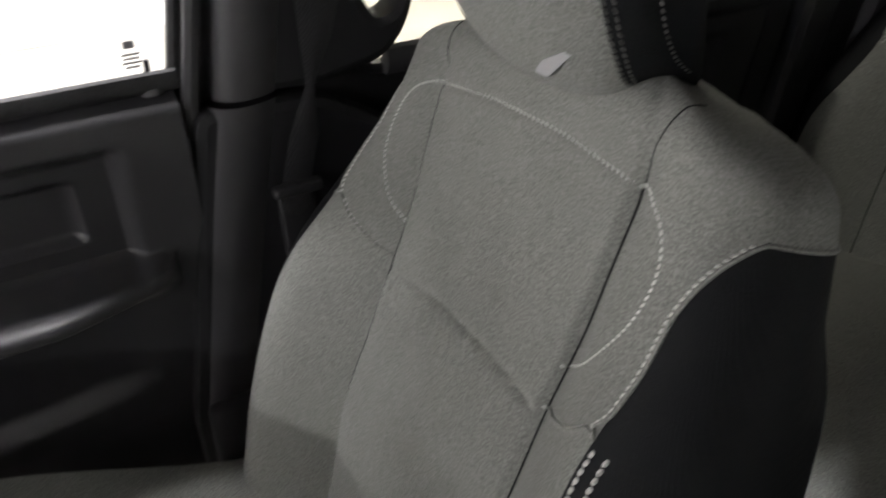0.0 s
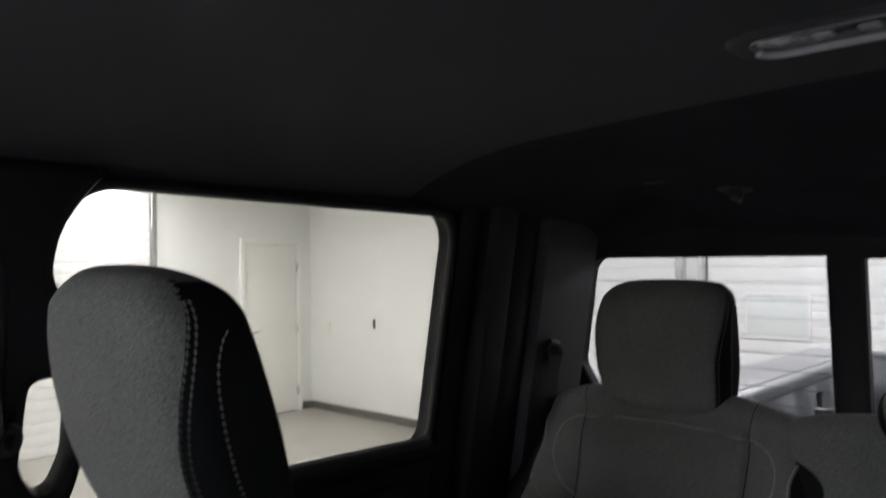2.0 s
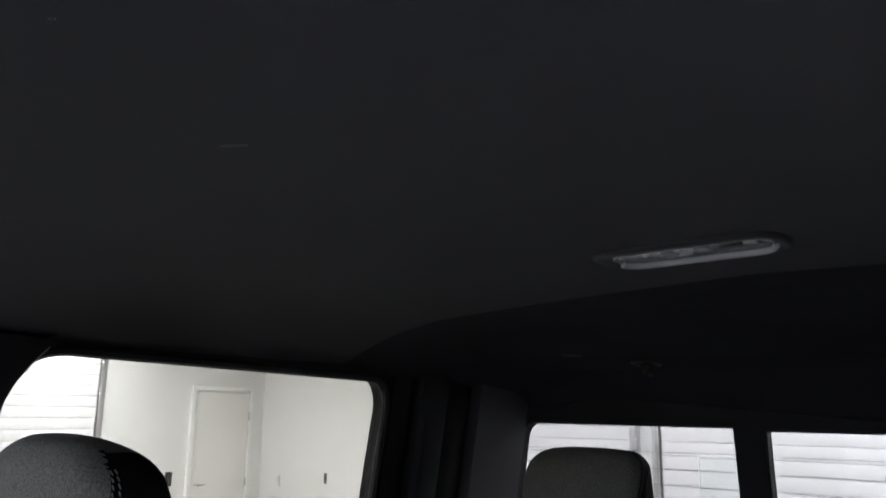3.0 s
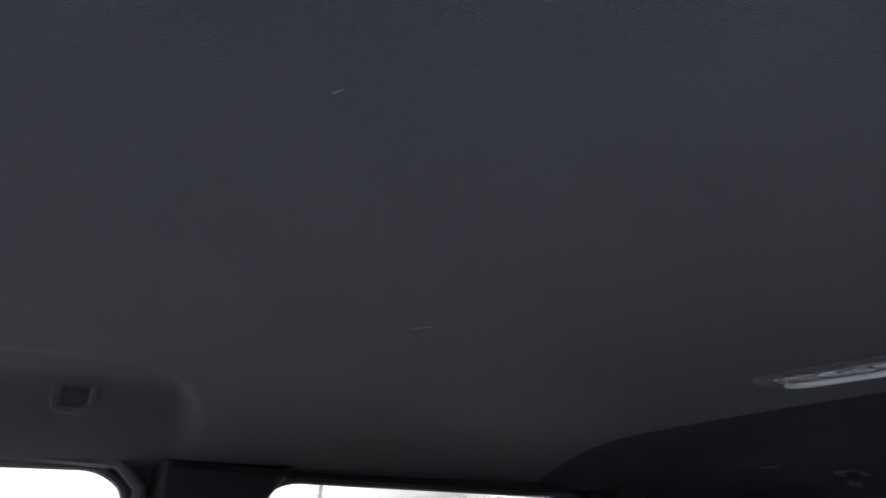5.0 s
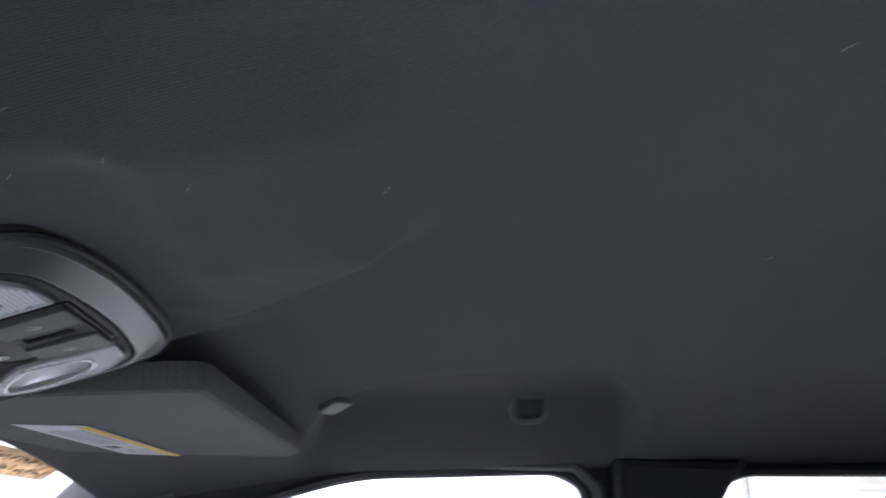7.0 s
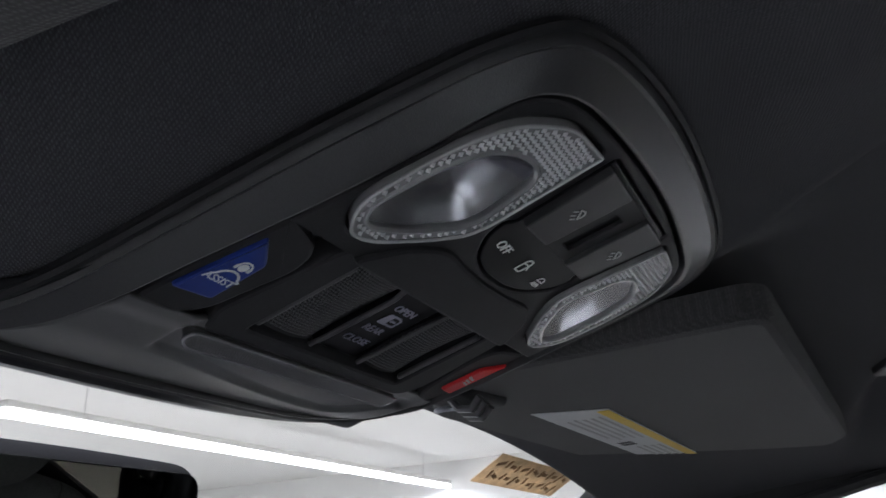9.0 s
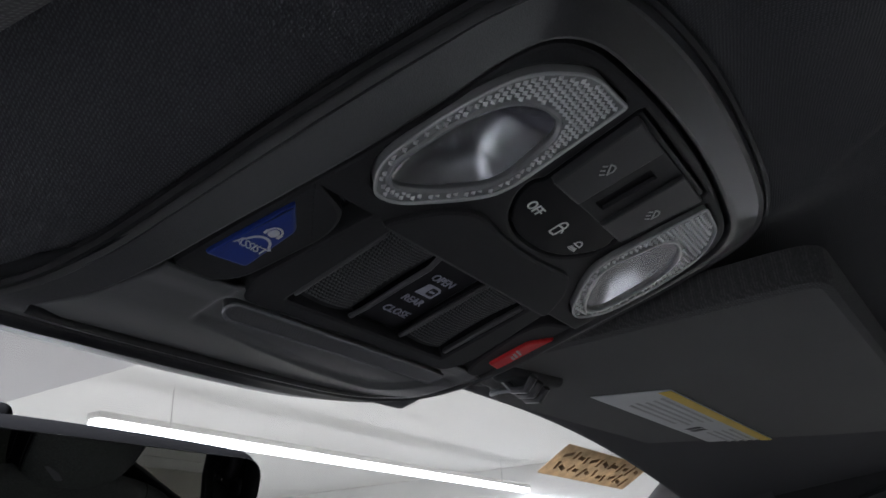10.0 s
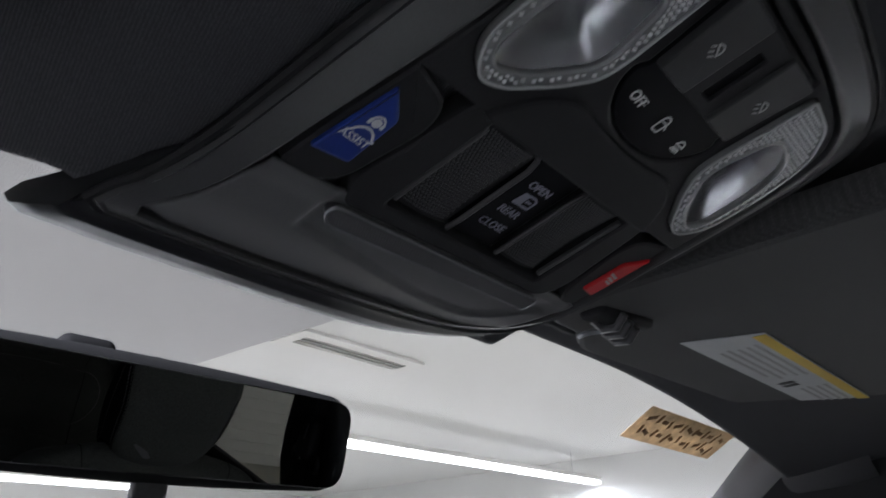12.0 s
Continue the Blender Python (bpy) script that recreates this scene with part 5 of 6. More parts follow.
        sill = [[(p[0], p[1], 0.0004) for p in inset_poly(li, 0.0006)], [(p[0], p[1], 0.0013) for p in li], [(p[0], p[1], 0.0013) for p in inset_poly(li, -0.0007)], [(p[0], p[1], 0.0004) for p in inset_poly(li, -0.0012)]]
        part("window_edge", grid_bm(sill, closed=True), LAMP_CLEAR, lamp)
        # ribbed studs round the window
        bs = bmesh.new()
        lo2, li2 = inset_poly(lo, 0.0017), inset_poly(li, -0.0016)
        st = 0.00205
        for i in range(-46, 47):
            for j in range(-2, 46):
                x, y = (i + (0.5 if j % 2 else 0)) * st, j * st * 0.9
                if inside(lo2, x, y) and not inside(li2, x, y):
                    q = st * 0.48
                    base = [bs.verts.new((x + dx * q, y + dy * q, 0.0004)) for dx, dy in ((-1, 0), (0, -1), (1, 0), (0, 1))]
                    tip = bs.verts.new((x, y, 0.0015))
                    for k in range(4):
                        bs.faces.new((base[k], base[(k + 1) % 4], tip))
        tagged(part("lens_studs", bs, LAMP_STUD, lamp, smooth=False), kind="stuff")
        rim = tube([(p[0], p[1], 0.0008) for p in inset_poly(lo, 0.0002)], 0.0006, 6, True)
        part("lens_rim", rim, LAMP_RIM, lamp)
    # switch block between the lamps: two keys with a sunk slider track between them
    blk = part("lamp_switch", prism(inset_poly(unit, 0.0004), -0.006, -0.0012, 0.0006), BLACK_GLOSS, c, "black lamp switch block")
    for sg in (-1, 1):
        key = [(sg * 0.0095, 0.0462), (sg * 0.0272, 0.0462), (sg * 0.0305, 0.0775), (sg * 0.0095, 0.0775)]
        part("switch_key", prism(round_poly(key if sg > 0 else key[::-1], 0.0012, 3), -0.003, 0.0018, 0.0009), KEY, blk)
    track = round_poly([(-0.0094, 0.0462), (0.0094, 0.0462), (0.0094, 0.0775), (-0.0094, 0.0775)], 0.0006, 2)
    slot = round_poly([(-0.0032, 0.0505), (0.0032, 0.0505), (0.0032, 0.0705), (-0.0032, 0.0705)], 0.0006, 3)
    part("slider_track", prism(track, -0.003, 0.0004, 0.0004, [slot]), BLACK, blk)
    part("slot", prism(slot, -0.0026, -0.0020), DARKHOLE, blk)

    def put(bm, x, y, h, turn=0.0):
        return moved(bm, pose(x, y, h, 0, 0, turn))
    part("print_off", put(text_bm("OFF", 0.0052), -0.0170, 0.0352, -0.0010, -4), WHITE_INK, blk)

    def joined(bm, b):
        me = bpy.data.meshes.new("tmp")
        b.to_mesh(me)
        b.free()
        bm.from_mesh(me)
        bpy.data.meshes.remove(me)

    def arc_bar(r0, r1, a0, a1, n=12):
        return prism([(r1 * math.cos(radians(a0 + (a1 - a0) * k / n)), r1 * math.sin(radians(a0 + (a1 - a0) * k / n))) for k in range(n + 1)]
                     + [(r0 * math.cos(radians(a1 - (a1 - a0) * k / n)), r0 * math.sin(radians(a1 - (a1 - a0) * k / n))) for k in range(n + 1)], 0, 0.0002)

    def bar(w, h, x, y, a=0.0):
        return moved(rbox(w / 2, h / 2, 0.0001, 0.00005, 1, (1, 1, 1)), pose(x, y, 0.0001, 0, 0, a))

    def lamp_icon(x, y, h, s, ink, turn=0.0, rays=3):
        """A small dome lamp outline with rays."""
        bm = arc_bar(0.75 * s, 1.0 * s, 0, 180)
        joined(bm, bar(2.3 * s, 0.28 * s, 0, 0))
        for k in range(rays):
            u = -1 + 2 * k / (rays - 1)
            joined(bm, bar(0.26 * s, 0.85 * s, u * 0.85 * s, -0.80 * s - 0.12 * s * (1 - abs(u)), u * 28 if rays > 3 else -12))
        part("lamp_icon", put(bm, x, y, h, turn), ink, blk)
    lamp_icon(0.0175, 0.0340, -0.0010, 0.0023, WHITE_INK, 0, 5)
    lamp_icon(-0.0185, 0.0615, 0.0019, 0.0023, INK, -40, 3)
    lamp_icon(0.0205, 0.0620, 0.0019, 0.0023, INK, -40, 3)
    car = round_poly([(-0.0021, -0.0032), (0.0021, -0.0032), (0.0023, 0.0022), (0.0012, 0.0038), (-0.0012, 0.0038), (-0.0023, 0.0022)], 0.0009, 3)
    icon = prism(car, 0, 0.0002, 0, [inset_poly(car, 0.0007)])
    joined(icon, bar(0.0036, 0.0007, 0, 0.0012))
    joined(icon, bar(0.0024, 0.0006, 0.0028, 0.0002, -48))
    part("car_icon", put(icon, 0.0010, 0.0347, -0.0010), WHITE_INK, blk)

    # call buttons on their plates
    for sg, mt, lab in ((-1, BLUE, "blue assist button"), (1, RED, "red emergency call button")):
        btn = [(sg * 0.0815, -0.0075), (sg * 0.0718, -0.0165), (sg * 0.0718, -0.0375), (sg * 0.0866, -0.0385)]
        bz = [(sg * 0.0830, 0.0020), (sg * 0.0640, -0.0035), (sg * 0.0600, -0.0140), (sg * 0.0660, -0.0440), (sg * 0.0740, -0.0510), (sg * 0.0895, -0.0490), (sg * 0.0870, -0.0250)]
        if sg > 0:
            btn, bz = btn[::-1], bz[::-1]
            bz = [(min(x, 0.0820), y) for x, y in bz]
            btn = [(min(x, 0.0815) if y > -0.03 else min(x, 0.0810), y) for x, y in btn]
        part("button_plate", prism(round_poly(bz, [0.002, 0.008, 0.012, 0.010, 0.008, 0.003, 0.002] if sg < 0 else [0.002, 0.003, 0.008, 0.010, 0.012, 0.008, 0.002], 4), -0.008, -0.0022, 0.0018), BLACK, c)
        bt = part("call_button", prism(round_poly(btn, 0.0016, 3), -0.004, -0.0008, 0.0010), mt, c, lab)
        if sg < 0:
            part("print_assist", put(text_bm("ASSIST", 0.0040), -0.0783, -0.0285, -0.0007, -3), WHITE_INK, bt)
            head = [(0.0017 * math.cos(2 * math.pi * k / 14), 0.0017 * math.sin(2 * math.pi * k / 14)) for k in range(14)]
            icon = prism(head, 0, 0.0002)
            joined(icon, arc_bar(0.0022, 0.0028, -30, 210))
            joined(icon, bar(0.0011, 0.0018, -0.0025, -0.0003))
            joined(icon, bar(0.0011, 0.0018, 0.0025, -0.0003))
            part("headset_icon", put(icon, -0.0772, -0.0205, -0.0007), WHITE_INK, bt)
            icon = moved(arc_bar(0.0040, 0.0048, 20, 160), pose(0, -0.0012, 0))
            joined(icon, bar(0.0018, 0.0008, -0.0048, -0.0002, 35))
            joined(icon, bar(0.0018, 0.0008, 0.0048, -0.0002, -35))
            part("shoulder_icon", put(icon, -0.0777, -0.0265, -0.0007), WHITE_INK, bt)
        else:
            for k, (x, y, w) in enumerate(((0.0752, -0.0235, 0.0060), (0.0762, -0.0258, 0.0050), (0.0770, -0.0278, 0.0042))):
                part("print_bar", put(rbox(w / 2, 0.0006, 0.0001, 0.00005, 1, (1, 1, 1)), x, y, -0.0007, -12), INK, bt)

    # sliding rear window switch in its sunk frame
    hole = round_poly([(-0.0455, -0.0010), (0.0455, -0.0010), (0.0460, -0.0455), (-0.0460, -0.0455)][::-1], 0.0012, 3)
    sur = round_poly([(-0.0575, 0.0040), (0.0575, 0.0040), (0.0640, -0.0420), (0.0585, -0.0535), (-0.0585, -0.0535), (-0.0640, -0.0420)][::-1], [0.003, 0.003, 0.006, 0.008, 0.008, 0.006], 4)
    part("switch_surround", prism(sur, -0.010, -0.0022, 0.0016, [hole]), BLACK, c)
    part("switch_well", prism(inset_poly(hole, -0.001), -0.0105, -0.0085), BLACK, c)
    for sg in (-1, 1):
        rows = []
        for i in range(13):
            u = i / 12
            x = 0.0165 + 0.0270 * u
            h = -0.0062 + 0.0016 * math.sin(math.pi * u)
            rows.append([(sg * x, -0.0022 - 0.0420 * j / 12, h - 0.0012 * math.sin(math.pi * j / 12)) for j in range(13)])
        rows = [[(p[0], p[1], -0.0090) for p in rows[0]]] + rows + [[(p[0], p[1], -0.0090) for p in rows[-1]]]
        b = grid_bm(rows)
        bmesh.ops.recalc_face_normals(b, faces=b.faces)
        rk = part("window_switch", b, BLACK, c, "knurled sliding window switch")
        bs = bmesh.new()
        st = 0.00150
        for i in range(18):
            for j in range(30):
                x, y = 0.0185 + (i + (0.5 if j % 2 else 0)) * st * 0.98, -0.0035 - j * st * 0.95
                if not (0.0180 < x < 0.0420 and -0.0430 < y < -0.0032):
                    continue
                u, w = (x - 0.0165) / 0.0270, (-0.0022 - y) / 0.0420
                h = -0.0062 + 0.0016 * math.sin(math.pi * u) - 0.0012 * math.sin(math.pi * w)
                q = st * 0.47
                base = [bs.verts.new((sg * x + dx * q, y + dy * q, h)) for dx, dy in ((-1, 0), (0, -1), (1, 0), (0, 1))]
                tip = bs.verts.new((sg * x, y, h + 0.0008))
                for k in range(4):
                    bs.faces.new((base[k], base[(k + 1) % 4], tip))
        tagged(part("knurling", bs, BLACK_SATIN, rk, smooth=False), kind="stuff")
        part("switch_rail", tube([(sg * 0.0152, -0.0440, -0.0044), (sg * 0.0150, -0.0380, -0.0040), (sg * 0.0150, -0.0080, -0.0040), (sg * 0.0162, -0.0030, -0.0044), (sg * 0.0172, -0.0014, -0.0052)], 0.0010, 8, flat=(0.0012, 0.0010)), BLACK_SATIN, rk)
        part("switch_rail", moved(rbox(0.0009, 0.0200, 0.0012, 0.0008, 3, (1, 4, 1)), pose(sg * 0.0446, -0.0232, -0.0040)), BLACK_SATIN, rk)
    mid = part("switch_label_plate", prism(round_poly([(-0.0132, -0.0016), (0.0132, -0.0016), (0.0132, -0.0446), (-0.0132, -0.0446)][::-1], 0.002, 3), -0.009, -0.0062, 0.0008), BLACK_GLOSS, c, "gloss black switch label plate")
    part("print_open", put(text_bm("OPEN", 0.0050), 0.0005, -0.0120, -0.0060), INK_COOL, mid)
    part("print_rear", put(text_bm("REAR", 0.0050), 0.0005, -0.0262, -0.0060), INK_COOL, mid)
    part("print_close", put(text_bm("CLOSE", 0.0050), 0.0010, -0.0345, -0.0060), INK_COOL, mid)
    icon = prism(round_poly([(-0.0052, -0.0024), (0.0050, -0.0024), (0.0050, 0.0026), (0.0030, 0.0040), (-0.0042, 0.0040)], 0.0008, 3), 0, 0.0002, 0,
                 [round_poly([(-0.0006, -0.0014), (0.0040, -0.0014), (0.0040, 0.0022), (0.0024, 0.0030), (-0.0006, 0.0030)], 0.0005, 2)])
    joined(icon, bar(0.0030, 0.0009, 0.0016, 0.0008))
    joined(icon, bar(0.0013, 0.0013, 0.0007, 0.0008, 45))
    part("window_icon", put(icon, 0.0010, -0.0195, -0.0060), INK_COOL, mid)

    # front cover: a low plateau round the pull, then a slope that turns up to the windshield
    def tray_edge(x):
        """Front edge of the sunk tray round the pull."""
        return -0.0700 - 0.0118 * sstep(-0.075, 0.030, x) + 0.0200 * sstep(0.040, 0.074, x)

    def cover_h(x, y):
        e = tray_edge(x)
        tray = sstep(e - 0.0022, e + 0.0022, y) * sstep(-0.0655, -0.0610, x) * sstep(0.0780, 0.0700, x)
        return -0.0030 - 0.0050 * sstep(-0.070, -0.098, y) - 0.0024 * tray * sstep(-0.053, -0.060, y) + 0.0010 * sstep(-0.060, -0.052, y) - 0.0012 * tray * sstep(-0.060, -0.054, y)
    nx, ny = 120, 70
    rows = []
    for i in range(ny + 1):
        v = i / ny
        row = []
        for j in range(nx + 1):
            u = j / nx
            left, right = -0.0905 - 0.0145 * v ** 1.3, 0.0825 - 0.0135 * v ** 1.8
            x = left + (right - left) * u
            front = -0.0936 + 0.0180 * sstep(0.030, 0.082, x) ** 1.5 + 0.0030 * sstep(-0.092, -0.104, x)
            y = -0.0490 + (front + 0.0490) * v
            row.append((x, y, cover_h(x, y)))
        rows.append(row)
    rows.append([(x, y - 0.001, h - 0.005) for x, y, h in rows[-1]])
    bm = grid_bm(rows)
    bmesh.ops.reverse_faces(bm, faces=bm.faces)
    cov = part("front_cover", bm, COVER, c, "satin black front cover of the console")
    sol = cov.modifiers.new("thickness", "SOLIDIFY")
    sol.thickness, sol.offset = 0.002, -1
    # the pull: a smooth dark insert with a bright edge
    pull = round_poly([(-0.0600, -0.0545), (0.0610, -0.0545), (0.0595, -0.0625), (-0.0565, -0.0632), (-0.0612, -0.0590)][::-1], [0.003, 0.003, 0.002, 0.003, 0.003], 5)
    pl = part("cover_pull", prism(pull, -0.008, -0.0012, 0.0008), PULL, c, "dark satin cover pull with a bright edge")
    bs = bmesh.new()
    st, field = 0.0013, inset_poly(pull, 0.0016)
    for i in range(-46, 12):
        for j in range(0, 9):
            x, y = (i + (0.5 if j % 2 else 0)) * st, -0.0556 - j * st * 0.8
            if inside(field, x, y):
                base = [bs.verts.new((x + dx * st * 0.45, y + dy * st * 0.45, -0.0013)) for dx, dy in ((-1, 0), (0, -1), (1, 0), (0, 1))]
                tip = bs.verts.new((x, y, -0.0009))
                for k in range(4):
                    bs.faces.new((base[k], base[(k + 1) % 4], tip))
    tagged(part("knurling", bs, BLACK_SATIN, pl, smooth=False), kind="stuff")
    part("bright_edge", tube([(p[0], p[1], -0.0016) for p in pull], 0.0007, 6, True), PULL_EDGE, pl)
    return c


overhead_console()

# ---- roof fittings ----
DOWN = Matrix(((1, 0, 0, 0), (0, -1, 0, 0), (0, 0, -1, 0), (0, 0, 0, 1)))
VISOR_Z = 1.911


def sun_visor(sign):
    v = thing("sun_visor", Matrix.Translation((sign * 0.37, 0.61, VISOR_Z)) @ DOWN, "dark grey cloth sun visor folded up against the headliner", "sun visor", "sun visors")
    poly = [(0.129, 0.519) if sign > 0 else (0.138, 0.531), (0.548, 0.496), (0.592, 0.512), (0.606, 0.560), (0.604, 0.690), (0.570, 0.716), (0.230, 0.738), (0.200, 0.722), (0.165, 0.722), (0.148, 0.700)]
    pts = [(sign * (x - 0.37), -(y - 0.61)) for x, y in poly]
    if sign < 0:
        pts = pts[::-1]
    rad = [0.016 if sign > 0 else 0.055, 0.03, 0.02, 0.03, 0.02, 0.02, 0.012, 0.01, 0.01, 0.015]
    if sign < 0:
        rad = rad[::-1]
    part("visor_pad", prism(round_poly(pts, rad, 5), -0.018, 0.0, 0.005), VISOR, v)
    part("hinge_rod", moved(tube([(0, 0, 0), (0.05, 0, 0)], 0.004, 10), pose(sign * (0.160 - 0.37) - (0.05 if sign < 0 else 0), -(0.729 - 0.61), -0.008)), BLACK, v)
    clip = part("hinge_clip", moved(rbox(0.024, 0.009, 0.006, 0.004, 4, (2, 1, 1)), pose(sign * (0.186 - 0.37), -(0.688 - 0.61), -0.001, 0, 0, sign * 12)), BLACK, v, "black visor clip with bright prongs")
    for k in range(3):
        part("prong", moved(tube([(0, -0.010, 0.002), (0.001, -0.003, 0.010), (0.001, 0.006, 0.0115), (0, 0.013, 0.006)], 0.0024, 8), pose(sign * (0.170 + 0.014 * k - 0.37), -(0.688 + 0.003 * k - 0.61), 0, 0, 0, sign * 12)), BLACK_SATIN, clip)
    arc = [(0.010 * math.cos(a), 0.010 * math.sin(a), 0.007) for a in [math.pi * (0.25 + 1.0 * k / 10) for k in range(11)]]
    part("clip_hook", moved(tube(arc, 0.0017, 8), pose(sign * (0.190 - 0.37), -(0.704 - 0.61), 0)), SATIN, clip)
    if sign > 0:
        lb = part("warning_label", prism([(-0.168, -0.0235), (0.160, -0.0235), (0.174, 0.0235), (-0.150, 0.0235)], 0, 0.0005), PAPER, v, "white warning label with a yellow band")
        lb.matrix_local = pose(0.428 - 0.37, -(0.652 - 0.61), 0.0002, 0, 0, 2.0)
        part("yellow_band", moved(rbox(0.158, 0.0042, 0.0002, 0.0001, 1, (1, 1, 1)), pose(0.010, 0.0190, 0.0008)), YELLOW, lb)
        for k, (x, w, y) in enumerate(((-0.075, 0.055, 0.010), (-0.075, 0.052, 0.004), (-0.078, 0.048, -0.002), (-0.075, 0.054, -0.008), (-0.080, 0.045, -0.014), (0.075, 0.050, 0.010), (0.072, 0.046, 0.004), (0.075, 0.052, -0.002), (0.070, 0.044, -0.008))):
            part("print_bar", moved(rbox(w, 0.0011, 0.0001, 0.00005, 1, (1, 1, 1)), pose(x, y, 0.0008)), INK, lb)
        for x in (-0.003, 0.008):
            part("print_figure", moved(rbox(0.004, 0.006, 0.0001, 0.00005, 1, (1, 1, 1)), pose(x, -0.010, 0.0009, 0, 0, 12)), INK_DARK, lb)
    return v


sun_visor(1)
sun_visor(-1)


def dome_lamp():
    z = headliner_z(0, -0.298)
    d = thing("dome_lamp", Matrix.Translation((0.003, -0.298, z)) @ DOWN, "oval rear dome lamp with clear lens in a black bezel", "lamp")
    out = round_poly([(-0.083, -0.035), (0.083, -0.035), (0.083, 0.035), (-0.083, 0.035)], 0.033, 8)
    inn = round_poly([(-0.070, -0.016), (0.070, -0.016), (0.070, 0.034), (-0.070, 0.034)], 0.023, 8)
    rows = [[(p.x, p.y, h) for p in round_poly([(-x, -a), (x, -a), (x, b), (-x, b)], rr, 8)] for x, a, b, rr, h in ((0.083, 0.035, 0.039, 0.034, -0.003), (0.083, 0.035, 0.039, 0.034, 0.002), (0.081, 0.033, 0.0385, 0.033, 0.0045), (0.078, 0.028, 0.0370, 0.029, 0.0050), (0.071, 0.017, 0.0350, 0.024, 0.0015), (0.070, 0.016, 0.0340, 0.023, -0.004))]
    bm = grid_bm(rows, closed=True)
    bmesh.ops.recalc_face_normals(bm, faces=bm.faces)
    part("bezel", bm, TRIM_MID, d, "dark oval bezel sloping in to the lens")
    lens = part("lens", prism(inset_poly(inn, 0.0004), -0.003, 0.0012, 0.0006), LAMP_FROST, d, "dull clear lamp lens")
    rim = [p for p in inset_poly(inn, 0.0016)]
    part("lens_edge", tube([(p.x, p.y, 0.0018) for p in rim], 0.0011, 6, True), LAMP_RIM, d)
    # pale tube paints the light caught by the lens's rear inner wall
    back = [p for p in rim if p.y > 0.012]
    back.sort(key=lambda p: p.x)
    part("lit_wall_lip", tube([(p.x, p.y, 0.0034) for p in back], 0.0030, 8), LAMP_STUD, d, "pale lip standing in for the lit rear wall of the lens")
    for x in (-0.012, 0.018):
        part("bulb_housing", moved(rbox(0.0065, 0.007, 0.0012, 0.001, 2, (1, 1, 1)), pose(x, 0.006, 0.0016)), LAMP_RIM, lens)
    part("release_tab", moved(rbox(0.005, 0.004, 0.0022, 0.001, 2, (1, 1, 1)), pose(-0.056, -0.008, 0.0022)), LAMP_STUD, lens)
    return d


dome_lamp()


def roof_button(x, y, hx, hy, material, name, label, tilt=0.0, ring=True, face=None):
    e = 0.004
    z = headliner_z(x, y)
    n = Vector(((headliner_z(x + e, y) - headliner_z(x - e, y)) / (2 * e), (headliner_z(x, y + e) - headliner_z(x, y - e)) / (2 * e), -1)).normalized()
    if face:
        n = Vector(face).normalized()
        z -= 0.003
    q = n.to_track_quat("Z", "Y").to_matrix().to_4x4()
    d = thing(name, Matrix.Translation((x, y, z)) @ q @ pose(0, 0, 0, 0, 0, tilt), label, "clip")
    o = round_poly([(-hx, -hy), (hx, -hy), (hx, hy), (-hx, hy)], min(hx, hy) * 0.75, 5)
    if ring:
        i = round_poly([(-hx * 0.62, -hy * 0.62), (hx * 0.62, -hy * 0.62), (hx * 0.62, hy * 0.62), (-hx * 0.62, hy * 0.62)], min(hx, hy) * 0.4, 5)
        part("rim", prism(o, -0.003 if face is None else -0.016, 0.003 if face is None else 0.0045, 0.0025, [i]), material, d)
        part("cap", prism(i, -0.004, 0.0008, 0.0004), RUBBER, d)
    else:
        part("cap", prism(o, -0.002, 0.003, 0.0025), material, d)
    return d


roof_button(0.520, 0.244, 0.022, 0.024, BLACK_SATIN, "handle_plug", "dark grey square cover plug in the headliner", face=(-0.80, 0.0, -0.60))
roof_button(0.413, 0.455, 0.024, 0.010, TRIM_MID, "visor_clip", "dull grey oval clip in the headliner", 65, False, (-0.10, 0.0, -1.0))
hook = roof_button(0.321, -0.875, 0.024, 0.024, TRIM_MID, "coat_hook", "black round coat hook on the rear headliner")
part("knob", moved(rbox(0.010, 0.010, 0.009, 0.006, 4, (2, 2, 2)), pose(0.002, 0, 0.009)), RUBBER, hook)
for k in (-1, 1):
    part("prong", tube([(0, 0.004 * k, 0.014), (0.004, 0.012 * k, 0.020), (0.002, 0.018 * k, 0.017)], 0.0030, 8), BLACK_SATIN, hook)
roof_button(0.405, -0.777, 0.016, 0.010, TRIM, "roof_plug", "small black plug in the rear headliner", 0, False)


def lint():
    bm = bmesh.new()
    rng = random.Random(4)
    spots = [(-0.160, 0.290, 0.0045), (-0.073, 0.416, 0.006), (0.082, 0.10, 0.016), (-0.10, 0.48, 0.005), (-0.12, 0.50, 0.004), (-0.11, 0.53, 0.004), (-0.14, 0.52, 0.003), (-0.10, 0.56, 0.003), (-0.13, 0.58, 0.003), (0.02, 0.22, 0.004)]
    for x, y, l in spots:
        a = rng.uniform(0.2, 1.2)
        pts = []
        for k in range(6):
            f = k / 5 - 0.5
            px, py = x + l * f * math.cos(a) + 0.2 * l * f * f, y + l * f * math.sin(a)
            pts.append((px, py, headliner_z(px, py) - 0.0012))
        b = tube(pts, 0.00005, 4)
        me = bpy.data.meshes.new("tmp")
        b.to_mesh(me)
        b.free()
        bm.from_mesh(me)
        bpy.data.meshes.remove(me)
    tagged(part("lint", bm, THREAD), "tiny pale lint fibres on the headliner", "lint", kind="stuff")


lint()


